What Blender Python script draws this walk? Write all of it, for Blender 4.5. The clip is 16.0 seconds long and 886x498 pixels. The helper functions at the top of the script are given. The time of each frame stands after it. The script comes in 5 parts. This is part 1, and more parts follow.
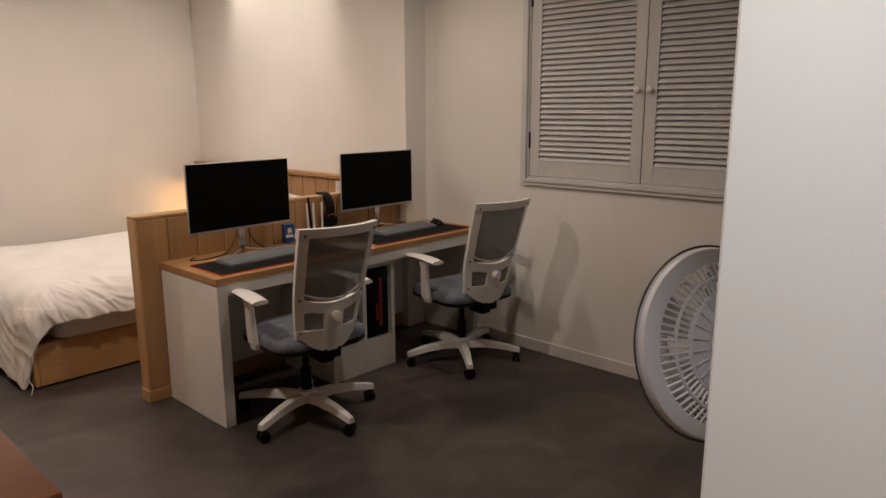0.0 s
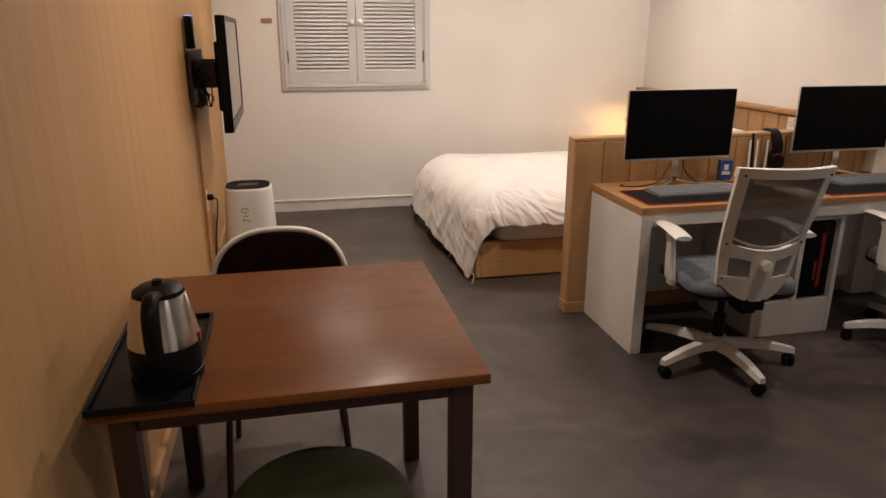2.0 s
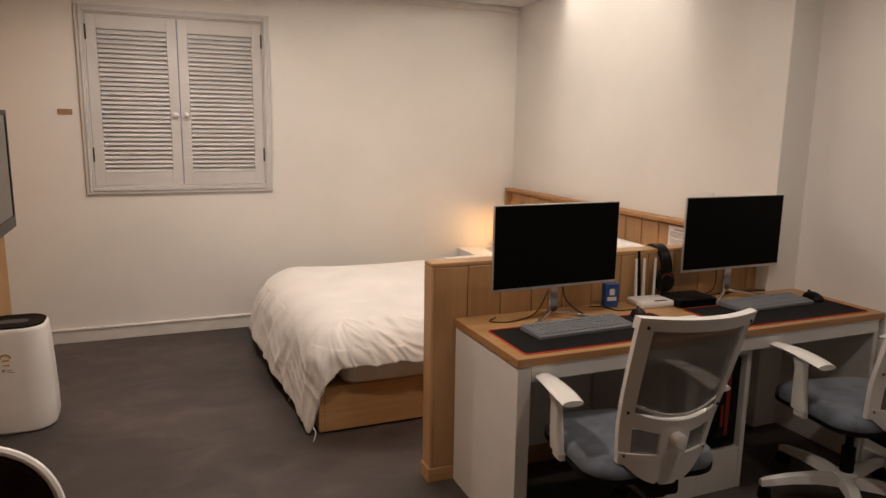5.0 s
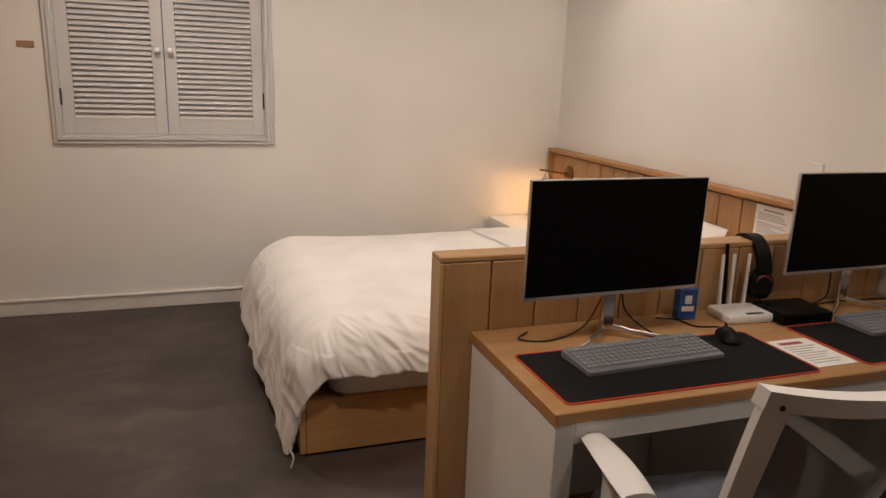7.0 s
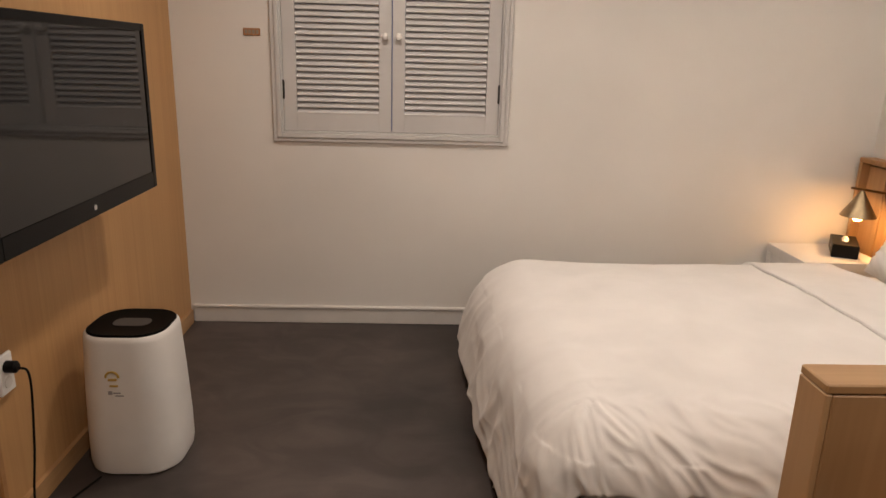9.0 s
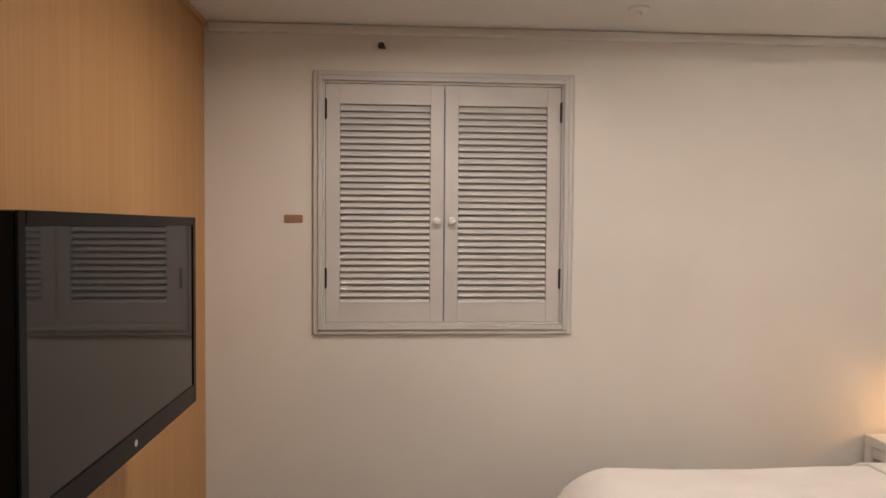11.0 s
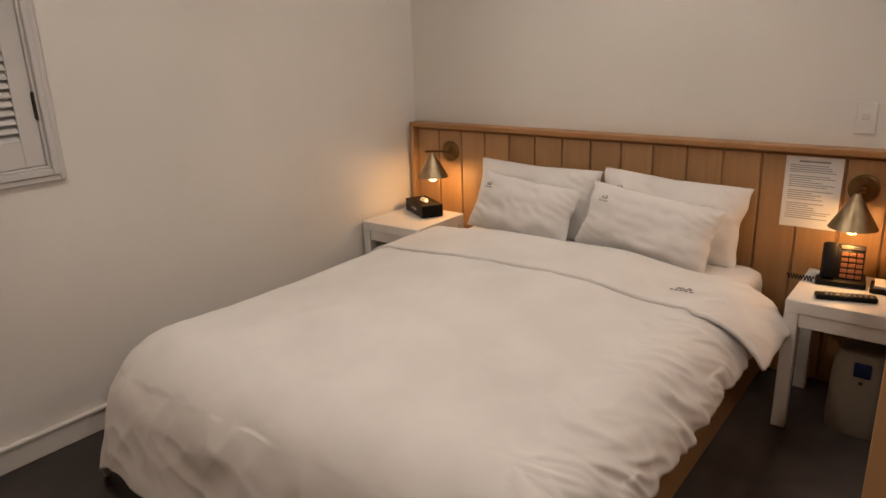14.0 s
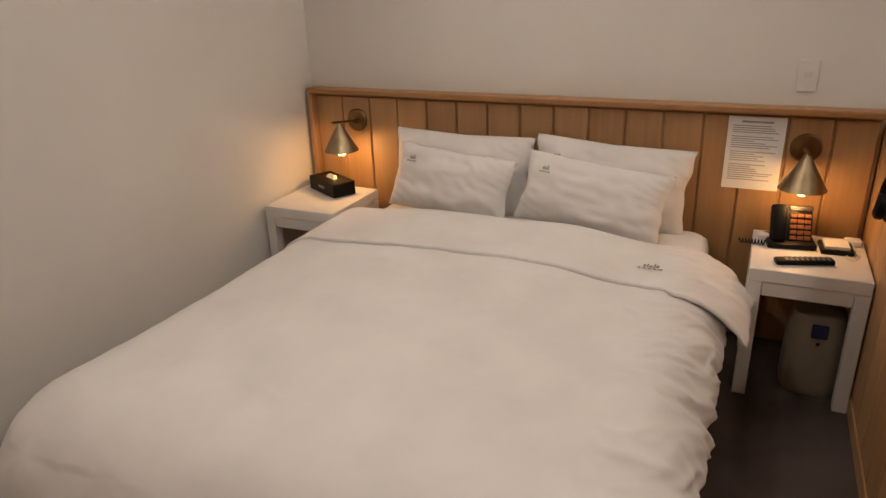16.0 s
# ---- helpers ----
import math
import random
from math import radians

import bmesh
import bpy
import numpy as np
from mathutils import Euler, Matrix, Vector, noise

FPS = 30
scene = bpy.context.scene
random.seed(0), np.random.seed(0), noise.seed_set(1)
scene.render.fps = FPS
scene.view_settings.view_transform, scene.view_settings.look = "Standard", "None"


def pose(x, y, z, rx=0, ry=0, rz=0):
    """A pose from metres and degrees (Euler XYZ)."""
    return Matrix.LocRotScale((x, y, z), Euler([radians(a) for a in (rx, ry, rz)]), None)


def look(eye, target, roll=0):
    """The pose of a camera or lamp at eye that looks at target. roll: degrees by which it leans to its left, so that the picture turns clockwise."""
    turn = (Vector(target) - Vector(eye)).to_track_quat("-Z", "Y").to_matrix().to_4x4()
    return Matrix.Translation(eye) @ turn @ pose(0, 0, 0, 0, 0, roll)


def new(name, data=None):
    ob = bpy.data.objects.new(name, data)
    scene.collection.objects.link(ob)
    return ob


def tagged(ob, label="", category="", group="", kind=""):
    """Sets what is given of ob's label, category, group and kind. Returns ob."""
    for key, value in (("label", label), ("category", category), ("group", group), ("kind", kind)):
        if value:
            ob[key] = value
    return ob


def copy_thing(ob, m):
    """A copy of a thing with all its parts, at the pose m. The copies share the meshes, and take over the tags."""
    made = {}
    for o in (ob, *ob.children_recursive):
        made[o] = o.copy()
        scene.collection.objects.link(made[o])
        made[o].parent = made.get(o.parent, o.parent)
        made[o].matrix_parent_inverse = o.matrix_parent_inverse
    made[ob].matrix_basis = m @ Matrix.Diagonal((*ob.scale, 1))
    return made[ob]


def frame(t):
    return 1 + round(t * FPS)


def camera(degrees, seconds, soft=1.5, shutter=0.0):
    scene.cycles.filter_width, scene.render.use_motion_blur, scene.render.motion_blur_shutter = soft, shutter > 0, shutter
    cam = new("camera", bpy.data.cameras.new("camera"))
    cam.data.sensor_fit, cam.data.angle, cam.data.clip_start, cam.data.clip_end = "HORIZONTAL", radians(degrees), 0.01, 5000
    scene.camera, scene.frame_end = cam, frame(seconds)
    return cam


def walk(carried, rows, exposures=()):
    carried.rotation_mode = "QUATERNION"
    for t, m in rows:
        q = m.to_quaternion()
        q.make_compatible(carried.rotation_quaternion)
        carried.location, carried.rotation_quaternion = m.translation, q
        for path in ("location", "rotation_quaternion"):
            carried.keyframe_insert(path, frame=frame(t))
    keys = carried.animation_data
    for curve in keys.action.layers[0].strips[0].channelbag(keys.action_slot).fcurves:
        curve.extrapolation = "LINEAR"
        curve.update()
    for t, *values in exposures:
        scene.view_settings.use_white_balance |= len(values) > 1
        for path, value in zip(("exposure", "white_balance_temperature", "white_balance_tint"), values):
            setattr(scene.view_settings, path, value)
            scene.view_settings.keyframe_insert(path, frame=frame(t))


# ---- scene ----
cam = camera(65.7, 16.0)
PATH = [
    (0, (0.346, -0.089, 1.481), (1.785, 1.24, 1.081), -0.2),
    (0.5, (0.342, -0.106, 1.497), (1.536, 1.448, 1.096), -0.6),
    (1, (0.338, -0.081, 1.503), (1.21, 1.66, 1.045), -0.5),
    (1.5, (0.328, -0.047, 1.473), (0.855, 1.809, 0.945), -0.1),
    (2, (0.332, -0.043, 1.477), (0.742, 1.821, 0.88), 0.1),
    (2.5, (0.368, -0.027, 1.494), (0.864, 1.849, 1.008), 0.9),
    (3, (0.382, 0.057, 1.497), (0.944, 1.931, 1.086), 0.8),
    (3.5, (0.38, 0.224, 1.529), (0.977, 2.111, 1.245), 0.4),
    (4, (0.44, 0.37, 1.513), (1.11, 2.226, 1.189), -0.3),
    (4.2, (0.499, 0.431, 1.524), (1.177, 2.286, 1.216), -0.5),
    (6.3, (1.036, 1.142, 1.513), (1.913, 2.88, 1.051), 4.1),
    (6.5, (1.065, 1.203, 1.502), (1.829, 2.993, 1.04), 2.8),
    (7, (1.113, 1.415, 1.484), (1.753, 3.246, 0.998), 2.1),
    (7.5, (1.147, 1.644, 1.473), (1.644, 3.495, 0.9), 2.0),
    (8, (1.193, 1.899, 1.483), (1.481, 3.81, 0.969), 1.4),
    (8.2, (1.183, 1.966, 1.483), (1.37, 3.879, 0.928), 0.3),
    (10.3, (0.774, 2.586, 1.499), (0.793, 4.564, 1.206), 2.2),
    (10.5, (0.74, 2.615, 1.55), (0.846, 4.603, 1.356), 1.3),
    (11, (0.692, 2.632, 1.548), (0.818, 4.627, 1.482), 0.4),
    (11.5, (0.688, 2.712, 1.533), (0.865, 4.703, 1.473), 0.6),
    (12, (0.601, 2.849, 1.531), (1.112, 4.776, 1.371), -0.8),
    (12.5, (0.493, 2.967, 1.421), (1.353, 4.753, 1.158), -1.7),
    (13, (0.504, 3.078, 1.465), (1.543, 4.746, 1.092), -2.8),
    (13.5, (0.517, 3.082, 1.508), (1.782, 4.557, 1.035), -2.5),
    (14, (0.408, 3.278, 1.489), (1.909, 4.46, 0.894), -1.9),
    (14.5, (0.366, 3.391, 1.463), (1.956, 4.402, 0.793), 1.1),
    (15, (0.493, 3.482, 1.504), (2.031, 4.505, 0.737), -1.8),
    (15.5, (0.528, 3.603, 1.491), (2.103, 4.56, 0.715), -1.3),
    (16, (0.527, 3.778, 1.545), (2.204, 4.568, 0.795), -2.0),
]
walk(cam, [(t, look(eye, target, roll)) for t, eye, target, roll in PATH],
     [(0.0, 0.0), (1.0, 0.08), (1.5, 0.2), (2.0, 0.34), (2.5, 0.4), (3.0, 0.3), (3.5, 0.12), (4.0, 0.1), (8.0, -0.12), (11.5, -0.1), (12.5, -0.4), (13.5, -0.6), (14.5, -0.62), (16.0, -0.68)])

# ---- world, large lights ----
world = bpy.data.worlds.new("world")
scene.world = world
world.use_nodes = True
world.node_tree.nodes["Background"].inputs[0].default_value = (0.02, 0.025, 0.04, 1)
world.node_tree.nodes["Background"].inputs[1].default_value = 0.3
WARM = (1.0, 0.84, 0.715)


def disc_lamp(name, place, watts, size, color, spread=150):
    data = bpy.data.lights.new(name, "AREA")
    data.shape, data.size, data.energy, data.color, data.spread = "DISK", size, watts, color, radians(spread)
    ob = new(name, data)
    ob.location = place
    return ob


# First is seen, second inferred from a chair's shadow, other three added unseen as fill.
DOWNLIGHTS_AND_FILL = [(0.855, 4.92, 14), (0.95, 2.75, 17), (0.72, 0.08, 9), (2.8, 2.6, 6), (2.3, 1.5, 7)]
for dx, dy, watts in DOWNLIGHTS_AND_FILL:
    disc_lamp("downlight_lamp", (dx, dy, 2.472), watts, 0.09, (0.98, 0.98, 1.0) if dy < 1 else WARM, 95 if dy < 1 else 170)


# ---- materials ----
def shade(name, color, rough=0.5, metal=0.0, vary=0.06, scale=(6, 6, 6), fine=120.0, bump=0.05, dark=None, spec=0.5, objects=0.0, coat=0.0, sheen=0.0):
    """A surface with two scales of variation and fine relief."""
    m = bpy.data.materials.new(name)
    m.use_nodes = True
    n, l = m.node_tree.nodes, m.node_tree.links
    b = n["Principled BSDF"]
    b.inputs["Roughness"].default_value, b.inputs["Metallic"].default_value = rough, metal
    b.inputs["Specular IOR Level"].default_value = spec
    b.inputs["Coat Weight"].default_value = coat
    b.inputs["Coat Roughness"].default_value = 0.15
    b.inputs["Sheen Weight"].default_value = sheen
    tc, mp = n.new("ShaderNodeTexCoord"), n.new("ShaderNodeMapping")
    mp.inputs["Scale"].default_value = scale
    l.new(tc.outputs["Object"], mp.inputs[0])
    big, small = n.new("ShaderNodeTexNoise"), n.new("ShaderNodeTexNoise")
    big.inputs["Scale"].default_value, big.inputs["Detail"].default_value = 1.0, 5
    small.inputs["Scale"].default_value, small.inputs["Detail"].default_value = fine, 2
    l.new(mp.outputs[0], big.inputs["Vector"])
    l.new(tc.outputs["Object"], small.inputs["Vector"])
    ramp = n.new("ShaderNodeValToRGB")
    d = dark or tuple(c * (1 - 2.2 * vary) for c in color)
    ramp.color_ramp.elements[0].color, ramp.color_ramp.elements[1].color = (*d, 1), (*[min(1, c * (1 + vary)) for c in color], 1)
    ramp.color_ramp.elements[0].position, ramp.color_ramp.elements[1].position = 0.32, 0.66
    fac = big.outputs[0]
    if objects:
        info, add = n.new("ShaderNodeObjectInfo"), n.new("ShaderNodeMath")
        add.operation, add.inputs[1].default_value = "MULTIPLY_ADD", objects
        l.new(info.outputs["Random"], add.inputs[0])
        l.new(fac, add.inputs[2])
        fac = add.outputs[0]
    l.new(fac, ramp.inputs[0])
    l.new(ramp.outputs[0], b.inputs["Base Color"])
    if bump:
        bp = n.new("ShaderNodeBump")
        bp.inputs["Strength"].default_value, bp.inputs["Distance"].default_value = bump, 0.004
        l.new(small.outputs[0], bp.inputs["Height"])
        l.new(bp.outputs[0], b.inputs["Normal"])
        rr = n.new("ShaderNodeMapRange")
        rr.inputs[3].default_value, rr.inputs[4].default_value = max(0.02, rough - 0.06), min(1, rough + 0.08)
        l.new(big.outputs[0], rr.inputs[0])
        l.new(rr.outputs[0], b.inputs["Roughness"])
    return m


def grain(name, light, dark, axis="z", rough=0.45, stretch=40.0, long=1.6, objects=0.25, bump=0.08, coat=0.0):
    """Wood grain along one axis: broad bands, fine streaks and slight relief."""
    m = bpy.data.materials.new(name)
    m.use_nodes = True
    n, l = m.node_tree.nodes, m.node_tree.links
    b = n["Principled BSDF"]
    b.inputs["Roughness"].default_value, b.inputs["Coat Weight"].default_value = rough, coat
    b.inputs["Coat Roughness"].default_value = 0.25
    tc = n.new("ShaderNodeTexCoord")
    info = n.new("ShaderNodeObjectInfo")
    off = n.new("ShaderNodeVectorMath")
    off.operation = "ADD"
    comb = n.new("ShaderNodeMath")
    comb.operation, comb.inputs[1].default_value = "MULTIPLY", 13.0
    l.new(info.outputs["Random"], comb.inputs[0])
    l.new(tc.outputs["Object"], off.inputs[0])
    l.new(comb.outputs[0], off.inputs[1])
    out = []
    for s, lo in ((stretch, long), (stretch * 5, long * 2.2)):
        mp = n.new("ShaderNodeMapping")
        mp.inputs["Scale"].default_value = [lo if a == axis else s * 0.25 for a in "xyz"]
        l.new(off.outputs[0], mp.inputs[0])
        t = n.new("ShaderNodeTexNoise")
        t.inputs["Scale"].default_value, t.inputs["Detail"].default_value, t.inputs["Distortion"].default_value = 1.0, 4, 0.4
        l.new(mp.outputs[0], t.inputs["Vector"])
        out.append(t)
    mix = n.new("ShaderNodeMix")
    mix.inputs[0].default_value = 0.45
    l.new(out[0].outputs[0], mix.inputs[2])
    l.new(out[1].outputs[0], mix.inputs[3])
    add = n.new("ShaderNodeMath")
    add.operation, add.inputs[1].default_value = "MULTIPLY_ADD", objects
    l.new(info.outputs["Random"], add.inputs[0])
    l.new(mix.outputs[0], add.inputs[2])
    ramp = n.new("ShaderNodeValToRGB")
    ramp.color_ramp.elements[0].position, ramp.color_ramp.elements[1].position = 0.34, 0.68 + objects * 0.6
    ramp.color_ramp.elements[0].color, ramp.color_ramp.elements[1].color = (*dark, 1), (*light, 1)
    l.new(add.outputs[0], ramp.inputs[0])
    l.new(ramp.outputs[0], b.inputs["Base Color"])
    bp = n.new("ShaderNodeBump")
    bp.inputs["Strength"].default_value, bp.inputs["Distance"].default_value = bump, 0.003
    l.new(out[1].outputs[0], bp.inputs["Height"])
    l.new(bp.outputs[0], b.inputs["Normal"])
    return m


def glow(name, color, strength):
    m = bpy.data.materials.new(name)
    m.use_nodes = True
    b = m.node_tree.nodes["Principled BSDF"]
    b.inputs["Base Color"].default_value = (*color, 1)
    b.inputs["Emission Color"].default_value, b.inputs["Emission Strength"].default_value = (*color, 1), strength
    return m


def see_through(name, color, cover):
    """A woven mesh: partly open cloth."""
    m = bpy.data.materials.new(name)
    m.use_nodes = True
    n, l = m.node_tree.nodes, m.node_tree.links
    b = n["Principled BSDF"]
    b.inputs["Base Color"].default_value, b.inputs["Roughness"].default_value = (*color, 1), 0.8
    tr, mx = n.new("ShaderNodeBsdfTransparent"), n.new("ShaderNodeMixShader")
    mx.inputs[0].default_value = cover
    l.new(tr.outputs[0], mx.inputs[1])
    l.new(b.outputs[0], mx.inputs[2])
    l.new(mx.outputs[0], n["Material Output"].inputs[0])
    return m


def clouded_floor():
    """Dark vinyl with a clouded concrete look: soft patches, trowel smears and fine grain."""
    m = shade("floor_vinyl", (0.074, 0.059, 0.054), 0.46, vary=0.3, scale=(1.3, 1.3, 1.3), fine=45, bump=0.08, dark=(0.040, 0.033, 0.031), spec=0.42)
    n, l = m.node_tree.nodes, m.node_tree.links
    b = n["Principled BSDF"]
    was = b.inputs["Base Color"].links[0].from_socket
    tc, mp, t = n.new("ShaderNodeTexCoord"), n.new("ShaderNodeMapping"), n.new("ShaderNodeTexNoise")
    mp.inputs["Scale"].default_value, mp.inputs["Rotation"].default_value = (3.0, 3.8, 1), (0, 0, 0.7)
    t.inputs["Scale"].default_value, t.inputs["Detail"].default_value, t.inputs["Distortion"].default_value = 1.0, 6, 1.6
    l.new(tc.outputs["Object"], mp.inputs[0])
    l.new(mp.outputs[0], t.inputs["Vector"])
    ramp = n.new("ShaderNodeValToRGB")
    ramp.color_ramp.elements[0].position, ramp.color_ramp.elements[1].position = 0.40, 0.66
    ramp.color_ramp.elements[0].color, ramp.color_ramp.elements[1].color = (0.84, 0.84, 0.84, 1), (1.22, 1.21, 1.21, 1)
    mx = n.new("ShaderNodeMix")
    mx.data_type, mx.blend_type = "RGBA", "MULTIPLY"
    mx.inputs[0].default_value = 1.0
    l.new(t.outputs[0], ramp.inputs[0])
    l.new(was, mx.inputs[6])
    l.new(ramp.outputs[0], mx.inputs[7])
    l.new(mx.outputs[2], b.inputs["Base Color"])
    return m


def worn_top(m):
    """Uneven lacquer: smoother worn patches among duller ones."""
    n, l = m.node_tree.nodes, m.node_tree.links
    b = n["Principled BSDF"]
    tc, t, rr, bp = n.new("ShaderNodeTexCoord"), n.new("ShaderNodeTexNoise"), n.new("ShaderNodeMapRange"), n.new("ShaderNodeBump")
    t.inputs["Scale"].default_value, t.inputs["Detail"].default_value, t.inputs["Distortion"].default_value = 6.0, 4, 0.6
    l.new(tc.outputs["Object"], t.inputs["Vector"])
    rr.inputs[1].default_value, rr.inputs[2].default_value = 0.36, 0.64
    rr.inputs[3].default_value, rr.inputs[4].default_value = 0.31, 0.43
    l.new(t.outputs[0], rr.inputs[0])
    l.new(rr.outputs[0], b.inputs["Roughness"])
    bp.inputs["Strength"].default_value, bp.inputs["Distance"].default_value = 0.12, 0.004
    l.new(t.outputs[0], bp.inputs["Height"])
    l.new(bp.outputs[0], b.inputs["Normal"].links[0].from_node.inputs["Normal"])


PAINT = shade("wall_paint", (0.80, 0.785, 0.755), 0.75, vary=0.025, scale=(1.2, 1.2, 1.2), fine=160, bump=0.035)
CEIL = shade("ceiling_paint", (0.76, 0.75, 0.72), 0.85, vary=0.02, scale=(1, 1, 1), fine=140, bump=0.06)
TRIM = shade("trim_paint", (0.72, 0.70, 0.67), 0.5, vary=0.03, fine=60, bump=0.03)
SHUT = shade("shutter_paint", (0.60, 0.595, 0.59), 0.5, vary=0.04, scale=(3, 3, 3), fine=80, bump=0.03, objects=0.1)
FLOOR = clouded_floor()
WOODWALL = grain("panel_wallpaper", (0.53, 0.31, 0.135), (0.445, 0.25, 0.102), "z", 0.55, 90, 0.45, 0.0, 0.08)
OAK_Z = grain("oak_upright", (0.49, 0.295, 0.14), (0.34, 0.185, 0.078), "z", 0.45, 40, 1.3, 0.3)
OAK_Y = grain("oak_along", (0.50, 0.31, 0.155), (0.36, 0.205, 0.09), "y", 0.45, 40, 1.3, 0.1)
OAK_X = grain("oak_across", (0.50, 0.30, 0.135), (0.35, 0.19, 0.075), "x", 0.42, 40, 1.3, 0.1)
EDGE = grain("oak_edge", (0.42, 0.22, 0.085), (0.32, 0.155, 0.055), "x", 0.4, 40, 1.3, 0.1)
WALNUT = grain("walnut_top", (0.180, 0.060, 0.016), (0.125, 0.040, 0.011), "x", 0.42, 30, 1.0, 0.0, 0.04, 0.0)
worn_top(WALNUT)
WALNUT.node_tree.nodes["Principled BSDF"].inputs["Specular IOR Level"].default_value = 0.2
WALNUT_LEG = grain("walnut_leg", (0.045, 0.017, 0.010), (0.022, 0.009, 0.006), "z", 0.4, 40, 1.5, 0.1)
WHITE = shade("white_laminate", (0.74, 0.73, 0.71), 0.42, vary=0.02, fine=30, bump=0.01)
WPLAST = shade("white_plastic", (0.77, 0.76, 0.74), 0.38, vary=0.02, fine=200, bump=0.02)
APPL = shade("appliance_white", (0.80, 0.79, 0.77), 0.3, vary=0.02, fine=20, bump=0.0)
LINEN = shade("white_cotton", (0.80, 0.78, 0.76), 0.88, vary=0.03, scale=(4, 4, 4), fine=420, bump=0.10, sheen=0.15)
def wrinkled(m, scale, strength):
    """Adds soft creases to a cloth."""
    n, l = m.node_tree.nodes, m.node_tree.links
    b = n["Principled BSDF"]
    old = b.inputs["Normal"].links[0].from_node
    tc, t, bp = n.new("ShaderNodeTexCoord"), n.new("ShaderNodeTexNoise"), n.new("ShaderNodeBump")
    t.noise_type = "RIDGED_MULTIFRACTAL"
    t.inputs["Scale"].default_value, t.inputs["Detail"].default_value, t.inputs["Distortion"].default_value = scale, 3, 1.2
    l.new(tc.outputs["Object"], t.inputs["Vector"])
    bp.inputs["Strength"].default_value, bp.inputs["Distance"].default_value = strength, 0.012
    l.new(t.outputs[0], bp.inputs["Height"])
    l.new(bp.outputs[0], old.inputs["Normal"])


wrinkled(LINEN, 7.0, 0.15)
MATT = shade("mattress_ticking", (0.72, 0.67, 0.62), 0.9, vary=0.03, fine=300, bump=0.1)
SEAT = shade("blue_grey_fabric", (0.115, 0.135, 0.17), 0.95, vary=0.12, scale=(20, 20, 20), fine=500, bump=0.3, sheen=0.2)
MESH = see_through("grey_mesh", (0.20, 0.185, 0.18), 0.72)
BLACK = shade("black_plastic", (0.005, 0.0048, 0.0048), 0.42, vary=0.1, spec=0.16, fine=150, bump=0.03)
RUBBER = shade("black_rubber", (0.009, 0.0085, 0.0085), 0.7, vary=0.1, fine=150, bump=0.05)
CLOTHPAD = shade("black_cloth_pad", (0.010, 0.010, 0.011), 0.9, vary=0.1, fine=600, bump=0.2, spec=0.2)
REDEDGE = shade("red_stitching", (0.55, 0.05, 0.015), 0.7, vary=0.1, fine=300, bump=0.2)
SCREEN = shade("monitor_screen", (0.003, 0.003, 0.003), 0.5, vary=0.0, bump=0.0, spec=0.05)
TVSCREEN = shade("tv_screen", (0.006, 0.006, 0.007), 0.05, vary=0.0, bump=0.0, spec=0.5)
TVBODY = shade("tv_gloss_black", (0.005, 0.005, 0.005), 0.25, vary=0.05, bump=0.0, spec=0.1)
SILVER = shade("silver_frame", (0.62, 0.61, 0.60), 0.34, 0.7, vary=0.03, bump=0.0)
STEEL = shade("polished_steel", (0.64, 0.62, 0.60), 0.17, 1.0, vary=0.04, scale=(2, 2, 30), bump=0.0)
BRASS = shade("brushed_brass", (0.40, 0.31, 0.19), 0.33, 1.0, vary=0.08, scale=(40, 40, 6), fine=200, bump=0.04)
BRASSD = shade("aged_brass", (0.22, 0.135, 0.06), 0.38, 1.0, vary=0.1, scale=(20, 20, 20), bump=0.03)
KEYCAP = shade("grey_keys", (0.23, 0.245, 0.265), 0.6, vary=0.05, fine=200, bump=0.03)
KBASE = shade("grey_keyboard_base", (0.18, 0.19, 0.21), 0.55, vary=0.05, fine=200, bump=0.03)
BROWNPAD = shade("dark_brown_vinyl", (0.017, 0.0075, 0.006), 0.6, spec=0.1, vary=0.15, scale=(14, 14, 14), fine=220, bump=0.12)
GREENPAD = shade("olive_vinyl", (0.030, 0.028, 0.010), 0.5, vary=0.15, scale=(12, 12, 12), fine=220, bump=0.12)
LEGMET = shade("bronze_tube", (0.10, 0.055, 0.035), 0.35, 0.6, vary=0.1, bump=0.02)
BLUE = shade("blue_card", (0.02, 0.09, 0.32), 0.45, vary=0.25, scale=(30, 30, 30), bump=0.0)
NAVY = shade("navy_plastic", (0.01, 0.02, 0.09), 0.35, vary=0.1, bump=0.0)
PAPER = shade("white_paper", (0.80, 0.79, 0.77), 0.8, vary=0.02, bump=0.02)
INK = shade("grey_ink", (0.36, 0.35, 0.36), 0.8, vary=0.1, bump=0.0)
LOGO = shade("grey_print", (0.34, 0.31, 0.29), 0.85, vary=0.1, bump=0.0)
RED = shade("red_plastic", (0.22, 0.012, 0.008), 0.4, vary=0.1, bump=0.0)
REDINK = shade("red_print", (0.40, 0.06, 0.05), 0.7, vary=0.1, bump=0.0)
GOLD = shade("gold_print", (0.55, 0.36, 0.08), 0.5, vary=0.1, bump=0.0)
TAN = shade("tan_plate", (0.42, 0.21, 0.10), 0.55, vary=0.1, scale=(60, 60, 60), bump=0.02)
CREAM = shade("cream_plastic", (0.30, 0.265, 0.21), 0.42, vary=0.05, bump=0.01)
GREYD = shade("grey_dark_panel", (0.055, 0.052, 0.05), 0.55, vary=0.08, bump=0.02)
IRON = shade("dark_iron", (0.05, 0.045, 0.042), 0.45, 0.7, vary=0.1, bump=0.02)
FANWHITE = shade("fan_white", (0.66, 0.655, 0.68), 0.4, vary=0.02, bump=0.0)
